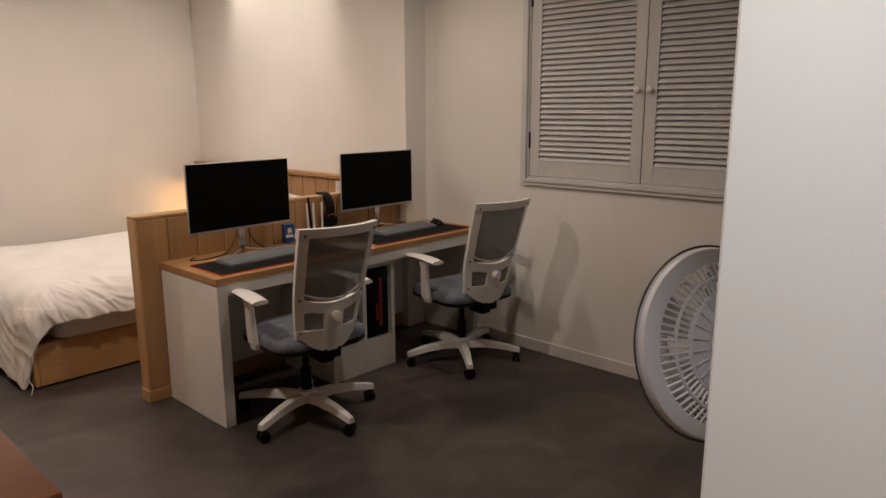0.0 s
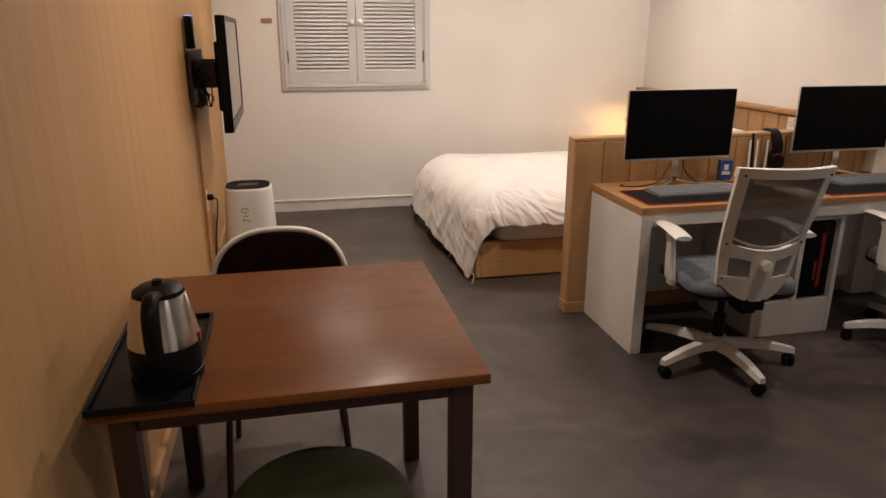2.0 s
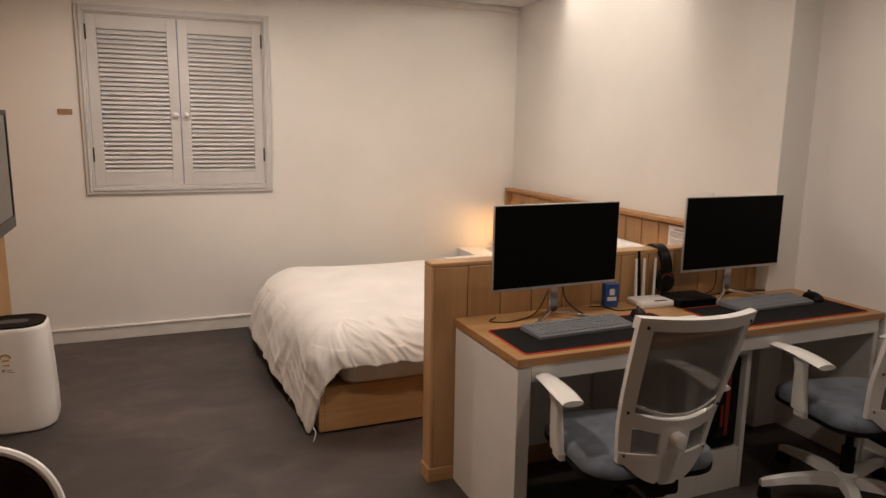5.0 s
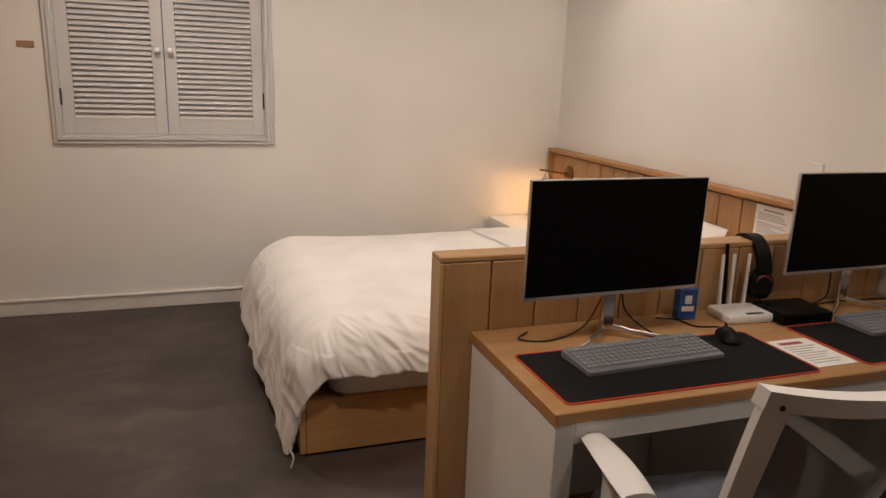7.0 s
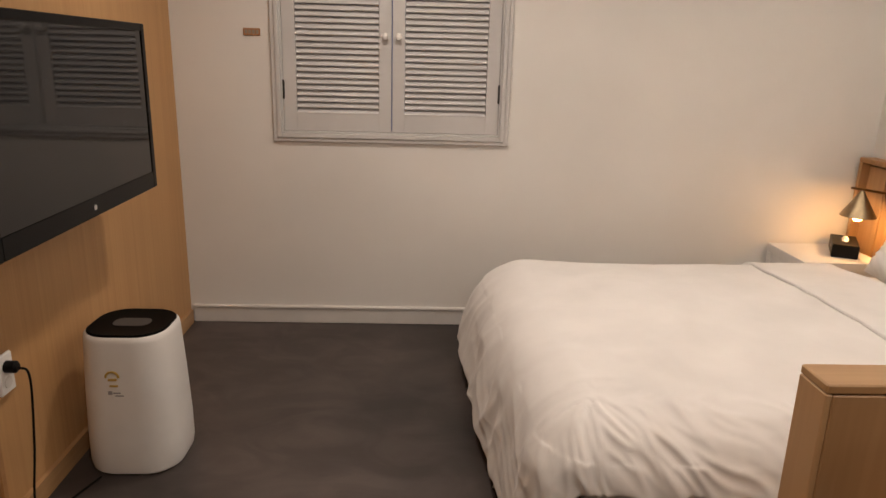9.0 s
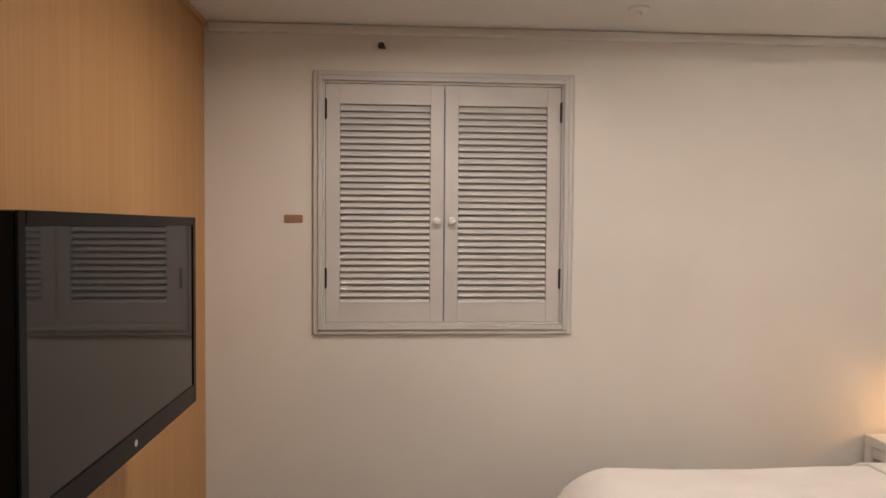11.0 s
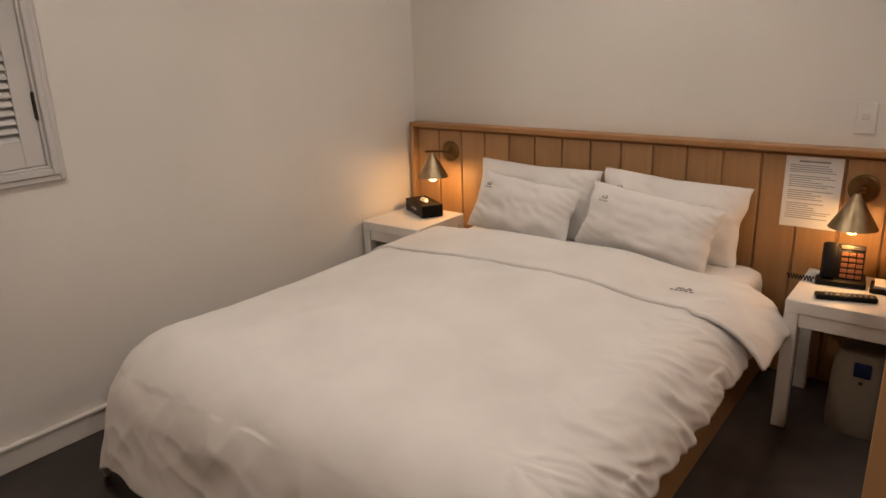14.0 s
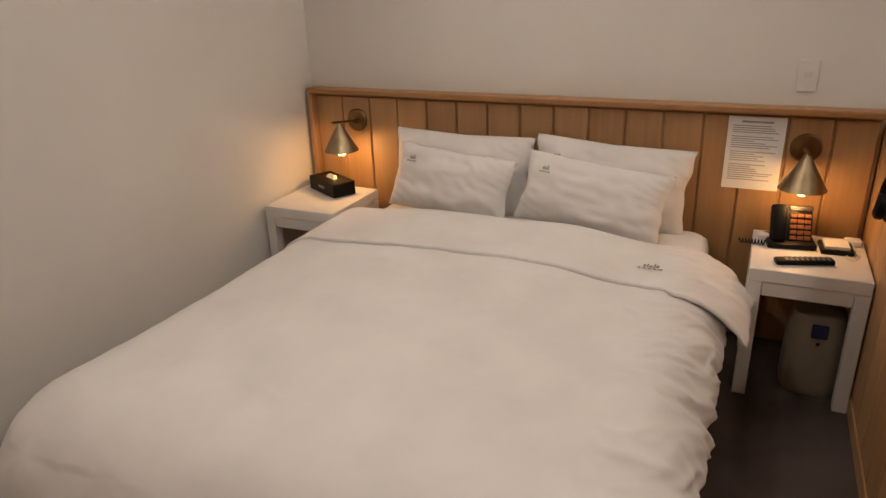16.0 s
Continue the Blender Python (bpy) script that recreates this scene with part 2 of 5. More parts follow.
ORANGE = shade("amber_window", (0.55, 0.17, 0.02), 0.3, vary=0.1, bump=0.0)
LED = glow("led_diffuser", (1.0, 0.875, 0.775), 12.0)
DISC = glow("downlight_glow", (1.0, 0.9, 0.75), 12.0)
BULB = glow("bulb_glow", (1.0, 0.58, 0.20), 22.0)
ORANGE_KEY = shade("phone_keys", (0.16, 0.065, 0.03), 0.5, vary=0.1, bump=0.0, spec=0.2)
BLUELED = glow("blue_led", (0.15, 0.25, 1.0), 3.0)
DUSK = glow("dusk_outside", (0.10, 0.16, 0.42), 0.35)
GLASS = bpy.data.materials.new("window_glass")
GLASS.use_nodes = True
GLASS.node_tree.nodes["Principled BSDF"].inputs["Transmission Weight"].default_value = 1.0
GLASS.node_tree.nodes["Principled BSDF"].inputs["Roughness"].default_value = 0.0


# ---- mesh tools ----
def done(bm, name, mat, parent=None, smooth=False, m=None):
    me = bpy.data.meshes.new(name)
    bmesh.ops.recalc_face_normals(bm, faces=bm.faces)
    bm.to_mesh(me)
    bm.free()
    me.materials.append(mat)
    if smooth:
        me.shade_smooth()
        me.set_sharp_from_angle(angle=radians(38))
    ob = new(name, me)
    if parent:
        ob.parent = parent
    if m:
        ob.matrix_basis = m
    return ob


def again(ob, m, parent=None):
    """Another object on the same mesh."""
    o = new(ob.name.split(".")[0], ob.data)
    o.parent = parent or ob.parent
    o.matrix_basis = m
    return o


def box(bm, x0, x1, y0, y1, z0, z1, bevel=0.0, seg=1, m=None):
    t = Matrix.LocRotScale(((x0 + x1) / 2, (y0 + y1) / 2, (z0 + z1) / 2), None, (x1 - x0, y1 - y0, z1 - z0))
    g = bmesh.ops.create_cube(bm, size=1, matrix=(m @ t) if m else t)
    if bevel:
        es = {e for v in g["verts"] for e in v.link_edges}
        bmesh.ops.bevel(bm, geom=list(es), offset=bevel, segments=seg, affect="EDGES", profile=0.5)
    return bm


def block(name, mat, b, bevel=0.0, parent=None, m=None, seg=1):
    return done(box(bmesh.new(), *b, bevel, seg), name, mat, parent, seg > 1, m)


def lathe(bm, profile, n=32, m=None, sx=1.0, sy=1.0):
    """Turns (radius, height) pairs about z."""
    rings = []
    for r, z in profile:
        ring = [bm.verts.new((m or Matrix()) @ Vector((sx * r * math.cos(2 * math.pi * i / n), sy * r * math.sin(2 * math.pi * i / n), z))) for i in range(n)]
        rings.append(ring)
    for a, b in zip(rings, rings[1:]):
        for i in range(n):
            bm.faces.new((a[i], a[(i + 1) % n], b[(i + 1) % n], b[i]))
    for ring in (rings[0], rings[-1]):
        bm.faces.new(ring)
    return bm


def tube(bm, pts, r, n=8, closed=False, taper=None):
    """A round bar through the points."""
    pts = [Vector(p) for p in pts]
    rings, side = [], None
    k = len(pts)
    for i, p in enumerate(pts):
        a, b = pts[i - 1] if (i or closed) else p, pts[(i + 1) % k] if (i < k - 1 or closed) else p
        d = (b - a).normalized()
        if side is None:
            side = d.orthogonal().normalized()
        side = (side - d * side.dot(d)).normalized()
        up = d.cross(side)
        rr = r if taper is None else r + (taper - r) * i / (k - 1)
        rings.append([bm.verts.new(p + rr * (math.cos(2 * math.pi * j / n) * side + math.sin(2 * math.pi * j / n) * up)) for j in range(n)])
    for i in range(k if closed else k - 1):
        a, b = rings[i], rings[(i + 1) % k]
        for j in range(n):
            bm.faces.new((a[j], a[(j + 1) % n], b[(j + 1) % n], b[j]))
    if not closed:
        bm.faces.new(rings[0])
        bm.faces.new(rings[-1])
    return bm


def curve_pts(ctrl, n=24):
    """Smooth points through control points."""
    c = [Vector(p) for p in ctrl]
    c = [2 * c[0] - c[1]] + c + [2 * c[-1] - c[-2]]
    out = []
    for i in range(1, len(c) - 2):
        for s in range(n if i < len(c) - 3 else n + 1):
            t = s / n
            p0, p1, p2, p3 = c[i - 1:i + 3]
            out.append(0.5 * (2 * p1 + (p2 - p0) * t + (2 * p0 - 5 * p1 + 4 * p2 - p3) * t * t + (3 * p1 - p0 - 3 * p2 + p3) * t ** 3))
    return out


def prism(bm, pts, z0, z1):
    """An upright prism on a plan outline."""
    a = [bm.verts.new((x, y, z0)) for x, y in pts]
    b = [bm.verts.new((x, y, z1)) for x, y in pts]
    k = len(pts)
    for i in range(k):
        bm.faces.new((a[i], a[(i + 1) % k], b[(i + 1) % k], b[i]))
    bm.faces.new(a)
    bm.faces.new(b)
    return bm


def rounded(w, d, r, n=6):
    """The outline of a rounded rectangle about the origin."""
    out = []
    for k, (cx, cy) in enumerate(((1, 1), (-1, 1), (-1, -1), (1, -1))):
        for i in range(n + 1):
            a = math.pi / 2 * (k + i / n)
            out.append((cx * (w / 2 - r) + r * math.cos(a), cy * (d / 2 - r) + r * math.sin(a)))
    return out


def loft(bm, rings, caps=True):
    """Joins rings of points of one count."""
    vs = [[bm.verts.new(p) for p in ring] for ring in rings]
    k = len(vs[0])
    for a, b in zip(vs, vs[1:]):
        for i in range(k):
            bm.faces.new((a[i], a[(i + 1) % k], b[(i + 1) % k], b[i]))
    if caps:
        bm.faces.new(vs[0])
        bm.faces.new(vs[-1])
    return bm


def base(name, label, category, m=None, group=""):
    e = new(name)
    e.empty_display_size = 0.1
    if m:
        e.matrix_basis = m
    return tagged(e, label, category, group)


def setting(ob):
    return tagged(ob, kind="structure")


# ---- the room ----
H = 2.49
XW, YW, XB, XA, YN = 3.54, 5.92, 3.54, 3.73, -1.7
setting(block("floor", FLOOR, (-0.6, 4.1, YN - 0.2, YW + 0.2, -0.1, 0.0)))


def wall_with_opening(name, along, face, a0, a1, o, thick=0.18):
    """A straight wall with one window opening o = (from, to, sill, head)."""
    bm = bmesh.new()
    for p, q, z0, z1 in ((a0, o[0], 0, 2.75), (o[1], a1, 0, 2.75), (o[0], o[1], 0, o[2]), (o[0], o[1], o[3], 2.75)):
        if along == "x":
            box(bm, p, q, face, face + thick, z0, z1)
        else:
            box(bm, face, face + thick, p, q, z0, z1)
    return setting(done(bm, name, PAINT))


W1 = (0.283, 1.524, 1.03, 2.276)
W2 = (0.83, 2.385, 1.03, 2.276)
wall_with_opening("wall_north", "x", YW, -0.4, 3.9, (W1[0] + 0.05, W1[1] - 0.05, W1[2] + 0.05, W1[3] - 0.05))
wall_with_opening("wall_east", "y", XA, YN, 3.19, (W2[0] + 0.05, W2[1] - 0.05, W2[2] + 0.05, W2[3] - 0.05))
setting(done(prism(bmesh.new(), ((XB, 3.19), (XA + 0.18, 3.19), (XA + 0.18, YW), (XB, YW)), 0, 2.75), "wall_headboard", PAINT))
setting(done(prism(bmesh.new(), ((-0.155, YN), (-0.222, YW), (-0.4, YW), (-0.4, YN)), 0, 2.75), "wall_west", WOODWALL))
setting(block("wall_south", PAINT, (-0.4, 3.9, YN - 0.18, YN, 0, 2.75)))
setting(block("wall_entry", PAINT, (1.19, 1.33, YN, 0.225, 0, H), 0.004))

# ceiling with the lit coffer over the bed
CX0, CX1, CY0, CY1, CZ = 1.655, XB, 3.95, 5.17, 2.69
bm = bmesh.new()
box(bm, -0.4, CX0, YN, YW, H, H + 0.28)
box(bm, CX0, 3.9, YN, CY0, H, H + 0.28)
box(bm, CX0, XB, CY1, YW, H, H + 0.28)
box(bm, CX0, XB, CY0, CY1, CZ, H + 0.28)
setting(done(bm, "ceiling", CEIL))
bm = bmesh.new()
box(bm, CX0 + 0.03, CX1 - 0.03, CY1 - 0.085, CY1 - 0.01, CZ - 0.03, CZ - 0.004, 0.006)
box(bm, CX0 + 0.01, CX0 + 0.085, CY0 + 0.03, CY1 - 0.09, CZ - 0.03, CZ - 0.004, 0.006)
box(bm, CX0 + 0.09, CX1 - 0.03, CY0 + 0.01, CY0 + 0.085, CZ - 0.03, CZ - 0.004, 0.006)
box(bm, CX1 - 0.085, CX1 - 0.01, CY0 + 0.09, CY1 - 0.09, CZ - 0.03, CZ - 0.004, 0.006)
tagged(done(bm, "cove_light", LED), "warm white light strips inside the ceiling recess", "ceiling light")

# skirting and cornice
bm = bmesh.new()
box(bm, -0.205, XB, YW - 0.012, YW, 0, 0.085, 0.003)
box(bm, -0.205, XB, YW - 0.020, YW, 0.085, 0.105, 0.006)
setting(done(bm, "baseboard_north", TRIM))
bm = bmesh.new()
box(bm, XA - 0.012, XA, YN, 3.19, 0, 0.075, 0.003)
setting(done(bm, "baseboard_east", TRIM))
bm = bmesh.new()
prism(bm, ((-0.137, YN), (-0.204, YW - 0.022), (-0.222, YW - 0.022), (-0.155, YN)), 0.0, 0.075)
setting(done(bm, "baseboard_west", OAK_Y))
bm = bmesh.new()
box(bm, -0.2, XB, YW - 0.03, YW, H - 0.045, H, 0.012, 2)
setting(done(bm, "trim_north", CEIL))
bm = bmesh.new()
prism(bm, ((-0.135, YN), (-0.202, YW - 0.032), (-0.222, YW - 0.032), (-0.155, YN)), H - 0.028, H)
setting(done(bm, "trim_west", OAK_Y))

# Ring and lens for every entry, the three added fill lamps included.
for dx, dy, watts in DOWNLIGHTS_AND_FILL:
    e = base("downlight", "round white recessed ceiling downlight; three of the five are added unseen fill", "downlight", pose(dx, dy, H), "ceiling downlights")
    bm = bmesh.new()
    tube(bm, [(0.055 * math.cos(a * math.pi / 12), 0.055 * math.sin(a * math.pi / 12), -0.004) for a in range(24)], 0.007, 6, True)
    done(bm, "ring", WPLAST, e, True)
    done(lathe(bmesh.new(), ((0.047, -0.004), (0.047, -0.001)), 24), "lens", DISC, e)


# ---- shuttered windows ----
def shutter_window(name, width, height, m, label):
    """Local: x along the wall, y into the wall, z up, origin at the frame's lower left corner."""
    e = base(name, label, "window", m)
    e["kind"] = "structure"
    bm = bmesh.new()
    for a, b, y0, y1 in ((0.0, 0.022, -0.018, 0.01), (0.022, 0.045, -0.026, 0.01), (0.045, 0.056, -0.012, 0.01)):
        box(bm, a, b, y0, y1, a, height - a, 0.003)
        box(bm, width - b, width - a, y0, y1, a, height - a, 0.003)
        box(bm, b, width - b, y0, y1, a, b, 0.003)
        box(bm, b, width - b, y0, y1, height - b, height - a, 0.003)
    done(bm, "frame", SHUT, e)
    f = 0.058
    leaf_w = (width - 2 * f - 0.005) / 2
    z0, z1 = f, height - f
    for k in range(2):
        x0 = f + k * (leaf_w + 0.005)
        leaf = new("shutter")
        leaf.parent, leaf.matrix_basis = e, pose(x0, -0.004, z0)
        lh, st_out, st_in, rb, rt = z1 - z0, 0.066, 0.064, 0.092, 0.094
        l0, l1 = (st_out, leaf_w - st_in) if k == 0 else (st_in, leaf_w - st_out)
        bm = bmesh.new()
        box(bm, 0, l0, 0, 0.028, 0, lh, 0.0015)
        box(bm, l1, leaf_w, 0, 0.028, 0, lh, 0.0015)
        box(bm, l0, l1, 0.001, 0.027, 0, rb, 0.0015)
        box(bm, l0, l1, 0.001, 0.027, lh - rt, lh, 0.0015)
        done(bm, "stile", SHUT, leaf)
        n = 31
        step = (lh - rb - rt) / n
        first = None
        for i in range(n):
            z = rb + (i + 0.5) * step
            mm = pose(l0 + 0.001, 0.014, z, 50 + random.uniform(-1.5, 1.5), 0, random.uniform(-0.1, 0.1))
            if first is None:
                first = block("slat", SHUT, (0, l1 - l0 - 0.002, -0.0215, 0.0215, -0.0035, 0.0035), 0.002, leaf, mm)
            else:
                again(first, mm)
        kx = leaf_w - 0.033 if k == 0 else 0.033
        bm = bmesh.new()
        lathe(bm, ((0.006, 0), (0.006, 0.012), (0.015, 0.016), (0.018, 0.024), (0.015, 0.032), (0.006, 0.036)), 16, pose(kx, 0, 0.545 - f, 90))
        done(bm, "knob", APPL, leaf, True)
        hx = 0.0 if k == 0 else leaf_w
        for hz in (0.165, 0.965):
            bm = bmesh.new()
            box(bm, hx - 0.006, hx + 0.006, -0.006, 0.004, hz, hz + 0.09, 0.002)
            tube(bm, [(hx, -0.006, hz - 0.004), (hx, -0.006, hz + 0.094)], 0.0045, 6)
            done(bm, "hinge", IRON, leaf)
    pane = block("pane", GLASS, (0.05, width - 0.05, 0.10, 0.104, 0.05, height - 0.05), 0, e)
    pane.visible_shadow = False
    block("outside", DUSK, (0.05, width - 0.05, 0.165, 0.17, 0.05, height - 0.05), 0, e)
    return e


shutter_window("window_1", W1[1] - W1[0], W1[3] - W1[2], pose(W1[0], YW, W1[2]), "grey painted louvred shutters, closed, in a moulded frame")
shutter_window("window_2", W2[1] - W2[0], W2[3] - W2[2], pose(XA, W2[1], W2[2], 0, 0, -90), "grey painted louvred shutters, closed, in a moulded frame")


# ---- headboard, divider, desk ----
hb = base("headboard", "light oak plank headboard with a capped edge on the wall", "headboard", pose(0, 0, 0))
block("panel", OAK_Y, (3.512, XB - 0.002, 3.352, 5.90, 0.0, 0.985), 0, hb)
bm = bmesh.new()
box(bm, 3.455, XB - 0.002, 3.352, YW - 0.022, 0.99, 1.016, 0.004)
done(bm, "cap", EDGE, hb)
block("end_board", OAK_Z, (3.455, 3.511, YW - 0.05, YW - 0.024, 0.11, 0.988), 0.003, hb)
plank = None
py = 5.868
pitch = 0.1575
while py > 3.36:
    w = min(pitch, py - 3.355) - 0.008
    if w > 0.02:
        if w < pitch - 0.012 or plank is None:
            o = block("plank", OAK_Z, (-0.013, 0, -w, 0, 0.0, 0.972), 0.0035, hb, pose(3.512, py, 0.005))
            plank = plank or o
        else:
            again(plank, pose(3.512, py, 0.005))
    py -= pitch

dv = base("room_divider", "light oak plank half-height divider behind the desk", "divider", pose(0, 0, 0))
DX0, DX1, DY0, DY1, DZ = 1.752, XB - 0.002, 3.26, 3.345, 0.968
block("core", OAK_Z, (DX0 + 0.012, DX1, DY0 + 0.012, DY1 - 0.012, 0.0, DZ - 0.02), 0, dv)
block("cap", OAK_X, (DX0, DX1, DY0, DY1, DZ - 0.018, DZ), 0.003, dv)
block("plinth", OAK_X, (DX0 - 0.006, DX1, DY0 - 0.003, DY1 + 0.005, 0.0, 0.065), 0.003, dv)
block("end_board", OAK_Z, (DX0, DX0 + 0.012, DY0, DY1, 0.066, DZ - 0.019), 0.002, dv)
dx, plank2 = DX0 + 0.0125, None
while dx < DX1 - 0.02:
    w = min(0.155, DX1 - dx) - 0.004
    for y, s in ((DY0, 0.012), (DY1 - 0.012, 0.012)):
        if plank2 is None or w < 0.15:
            o = block("plank", OAK_Z, (0, w, 0, s, 0.0, DZ - 0.086), 0.003, dv, pose(dx, y, 0.066))
            plank2 = plank2 or o
        else:
            again(plank2, pose(dx, y, 0.066))
    dx += 0.155

dk = base("desk", "white double computer desk with an oak worktop", "desk", pose(0, 0, 0))
KX0, KX1, KY0, KY1, KZ = 1.858, XA - 0.004, 2.70, 3.257, 0.73
block("worktop", OAK_X, (KX0, KX1, KY0 + 0.003, KY1, KZ - 0.030, KZ), 0.0015, dk)
block("edge_band", EDGE, (KX0, KX1, KY0, KY0 + 0.0028, KZ - 0.030, KZ - 0.001), 0.0008, dk)
block("edge_band", EDGE, (KX0 - 0.002, KX0 - 0.0002, KY0, KY1, KZ - 0.030, KZ - 0.001), 0.0005, dk)
block("side_panel", WHITE, (KX0 + 0.004, KX0 + 0.058, KY0 + 0.008, KY1 - 0.002, 0.0, KZ - 0.031), 0.002, dk)
block("side_panel", WHITE, (KX1 - 0.03, KX1 - 0.002, KY0 + 0.02, KY1 - 0.002, 0.0, KZ - 0.031), 0.002, dk)
block("apron", WHITE, (KX0 + 0.059, KX1 - 0.031, KY0 + 0.010, KY0 + 0.030, KZ - 0.092, KZ - 0.031), 0.002, dk)
block("back_panel", WHITE, (KX0 + 0.059, KX1 - 0.031, KY1 - 0.02, KY1 - 0.004, 0.1, KZ - 0.031), 0, dk)

pb = base("computer_cabinet", "white under-desk cabinet with two open computer bays", "cabinet", pose(0, 0, 0))
PX0, PX1, PY0, PY1, PZ = 2.545, 3.005, 2.755, 3.22, 0.634
bm = bmesh.new()
for a, b in ((PX0, PX0 + 0.018), ((PX0 + PX1) / 2 - 0.014, (PX0 + PX1) / 2 + 0.014), (PX1 - 0.024, PX1)):
    box(bm, a, b, PY0, PY1, 0.0, PZ, 0.0015)
box(bm, PX0 + 0.019, PX1 - 0.025, PY0 + 0.002, PY1, PZ - 0.03, PZ - 0.001)
box(bm, PX0 + 0.019, PX1 - 0.025, PY0 + 0.002, PY1, 0.165, 0.185)
box(bm, PX0 + 0.019, PX1 - 0.025, PY0 + 0.002, PY0 + 0.02, 0.0, 0.164)
done(bm, "body", WHITE, pb)


def computer(m):
    e = base("computer_tower", "black computer tower with a red front stripe", "computer", m, "computers under the desk")
    block("case", BLACK, (-0.088, 0.088, 0.0, 0.38, 0.0, 0.405), 0.004, e)
    block("front_panel", TVBODY, (-0.084, 0.084, -0.012, -0.0005, 0.004, 0.40), 0.006, e, seg=2)
    block("stripe", RED, (0.012, 0.034, -0.016, -0.0125, 0.06, 0.345), 0.002, e)
    block("stripe", RED, (-0.012, 0.004, -0.0155, -0.0125, 0.10, 0.20), 0.002, e)
    return e


pc = computer(pose((PX0 + PX1) / 2 + 0.112, PY0 + 0.03, 0.186))
copy_thing(pc, pose((PX0 + PX1) / 2 - 0.112, PY0 + 0.03, 0.186))


# ---- things on the desk ----
def monitor(m):
    e = base("monitor", "slim silver-framed monitor, switched off, on a V-shaped foot", "monitor", m, "monitors on the desk")
    w, h, z = 0.605, 0.352, 0.138
    block("housing", SILVER, (-w / 2, w / 2, 0.0, 0.012, z, z + h), 0.003, e, seg=2)
    block("screen", SCREEN, (-w / 2 + 0.0035, w / 2 - 0.0035, -0.0016, -0.0003, z + 0.012, z + h - 0.0035), 0.0004, e)
    block("rear_cover", SILVER, (-0.16, 0.16, 0.0125, 0.042, z + 0.02, z + 0.21), 0.012, e, seg=2)
    bm = bmesh.new()
    box(bm, -0.022, 0.022, 0.014, 0.034, 0.02, z + 0.06, 0.004)
    for s in (-1, 1):
        tube(bm, [(s * 0.01, 0.028, 0.03), (s * 0.06, -0.02, 0.022), (s * 0.205, -0.115, 0.008)], 0.010, 8, False, 0.0065)
    done(bm, "stand", STEEL, e, True)
    return e


mon = monitor(pose(2.252, 3.105, KZ, 0, 0, 1.5))
copy_thing(mon, pose(3.265, 3.165, KZ, 0, 0, 0.5))


def mouse_pad(x0, x1, y0, y1, turn=0.0):
    cx, cy, w, d = (x0 + x1) / 2, (y0 + y1) / 2, x1 - x0, y1 - y0
    e = base("mouse_pad", "large black desk mat with a red stitched edge", "desk mat", pose(cx, cy, KZ, 0, 0, turn), "desk mats")
    o = rounded(w, d, 0.018, 5)
    done(prism(bmesh.new(), rounded(w - 0.004, d - 0.004, 0.016, 5), 0.0, 0.003), "mat", CLOTHPAD, e)
    done(tube(bmesh.new(), [(x, y, 0.0026) for x, y in o], 0.0026, 6, True), "stitched_edge", REDEDGE, e)
    return e


mouse_pad(1.905, 2.70, 2.735, 3.045)
mouse_pad(2.872, 3.665, 2.735, 3.045)


def keyboard(m):
    e = base("keyboard", "grey full-size keyboard on a desk mat", "keyboard", m, "keyboards")
    w, d = 0.455, 0.150
    bm = bmesh.new()
    o = rounded(w, d, 0.008, 4)
    loft(bm, [[(x, y, 0.001) for x, y in o], [(x, y, 0.011 + (y + d / 2) * 0.06) for x, y in o], [(x * 0.99, y * 0.98, 0.013 + (y + d / 2) * 0.06) for x, y in o]])
    done(bm, "case", KBASE, e)
    key = None
    rows = ((0.052, 23, 0), (0.028, 23, 1), (0.009, 23, 2), (-0.010, 23, 3), (-0.029, 23, 4), (-0.048, 23, 5))
    pitch_x = 0.0193
    for y, n, r in rows:
        for i in range(n):
            x = -w / 2 + 0.0155 + i * pitch_x
            if i in (15, 19) and r in (0,):
                continue
            if r == 5 and 4 <= i <= 8:
                if i == 6:
                    block("space_bar", KEYCAP, (x - 0.047, x + 0.047, y - 0.008, y + 0.008, 0.0, 0.0045), 0.0012, e, pose(0, 0, 0.0128 + (y + d / 2) * 0.06))
                continue
            if r in (3,) and 15 <= i <= 17:
                continue
            mm = pose(x, y, 0.0128 + (y + d / 2) * 0.06)
            if key is None:
                key = block("key", KEYCAP, (-0.0081, 0.0081, -0.008, 0.008, 0, 0.0045), 0.0014, e, mm)
            else:
                again(key, mm)
    return e


kb = keyboard(pose(2.262, 2.945, KZ + 0.003, 0, 0, 2.5))
copy_thing(kb, pose(3.315, 2.985, KZ + 0.003, 0, 0, 2.0))


def mouse(m):
    e = base("computer_mouse", "black computer mouse on a desk mat", "mouse", m, "computer mice")
    bm = bmesh.new()
    rings = []
    for k in range(9):
        t = k / 8
        s = math.cos(t * math.pi / 2) ** 0.55 if t < 1 else 0.02
        rings.append([(x * s, y * s + 0.004 * t, 0.004 + 0.034 * t) for x, y in rounded(0.062, 0.115, 0.03, 6)])
    loft(bm, [[(x * 0.97, y * 0.97, 0.0) for x, y in rounded(0.062, 0.115, 0.03, 6)]] + rings)
    done(bm, "shell", BLACK, e, True)
    done(lathe(bmesh.new(), ((0.008, -0.003), (0.009, 0), (0.008, 0.003)), 12, pose(0, 0.032, 0.033, 0, 90)), "wheel", RUBBER, e, True)
    return e


mo = mouse(pose(2.605, 3.00, KZ + 0.003, 0, 0, -25))
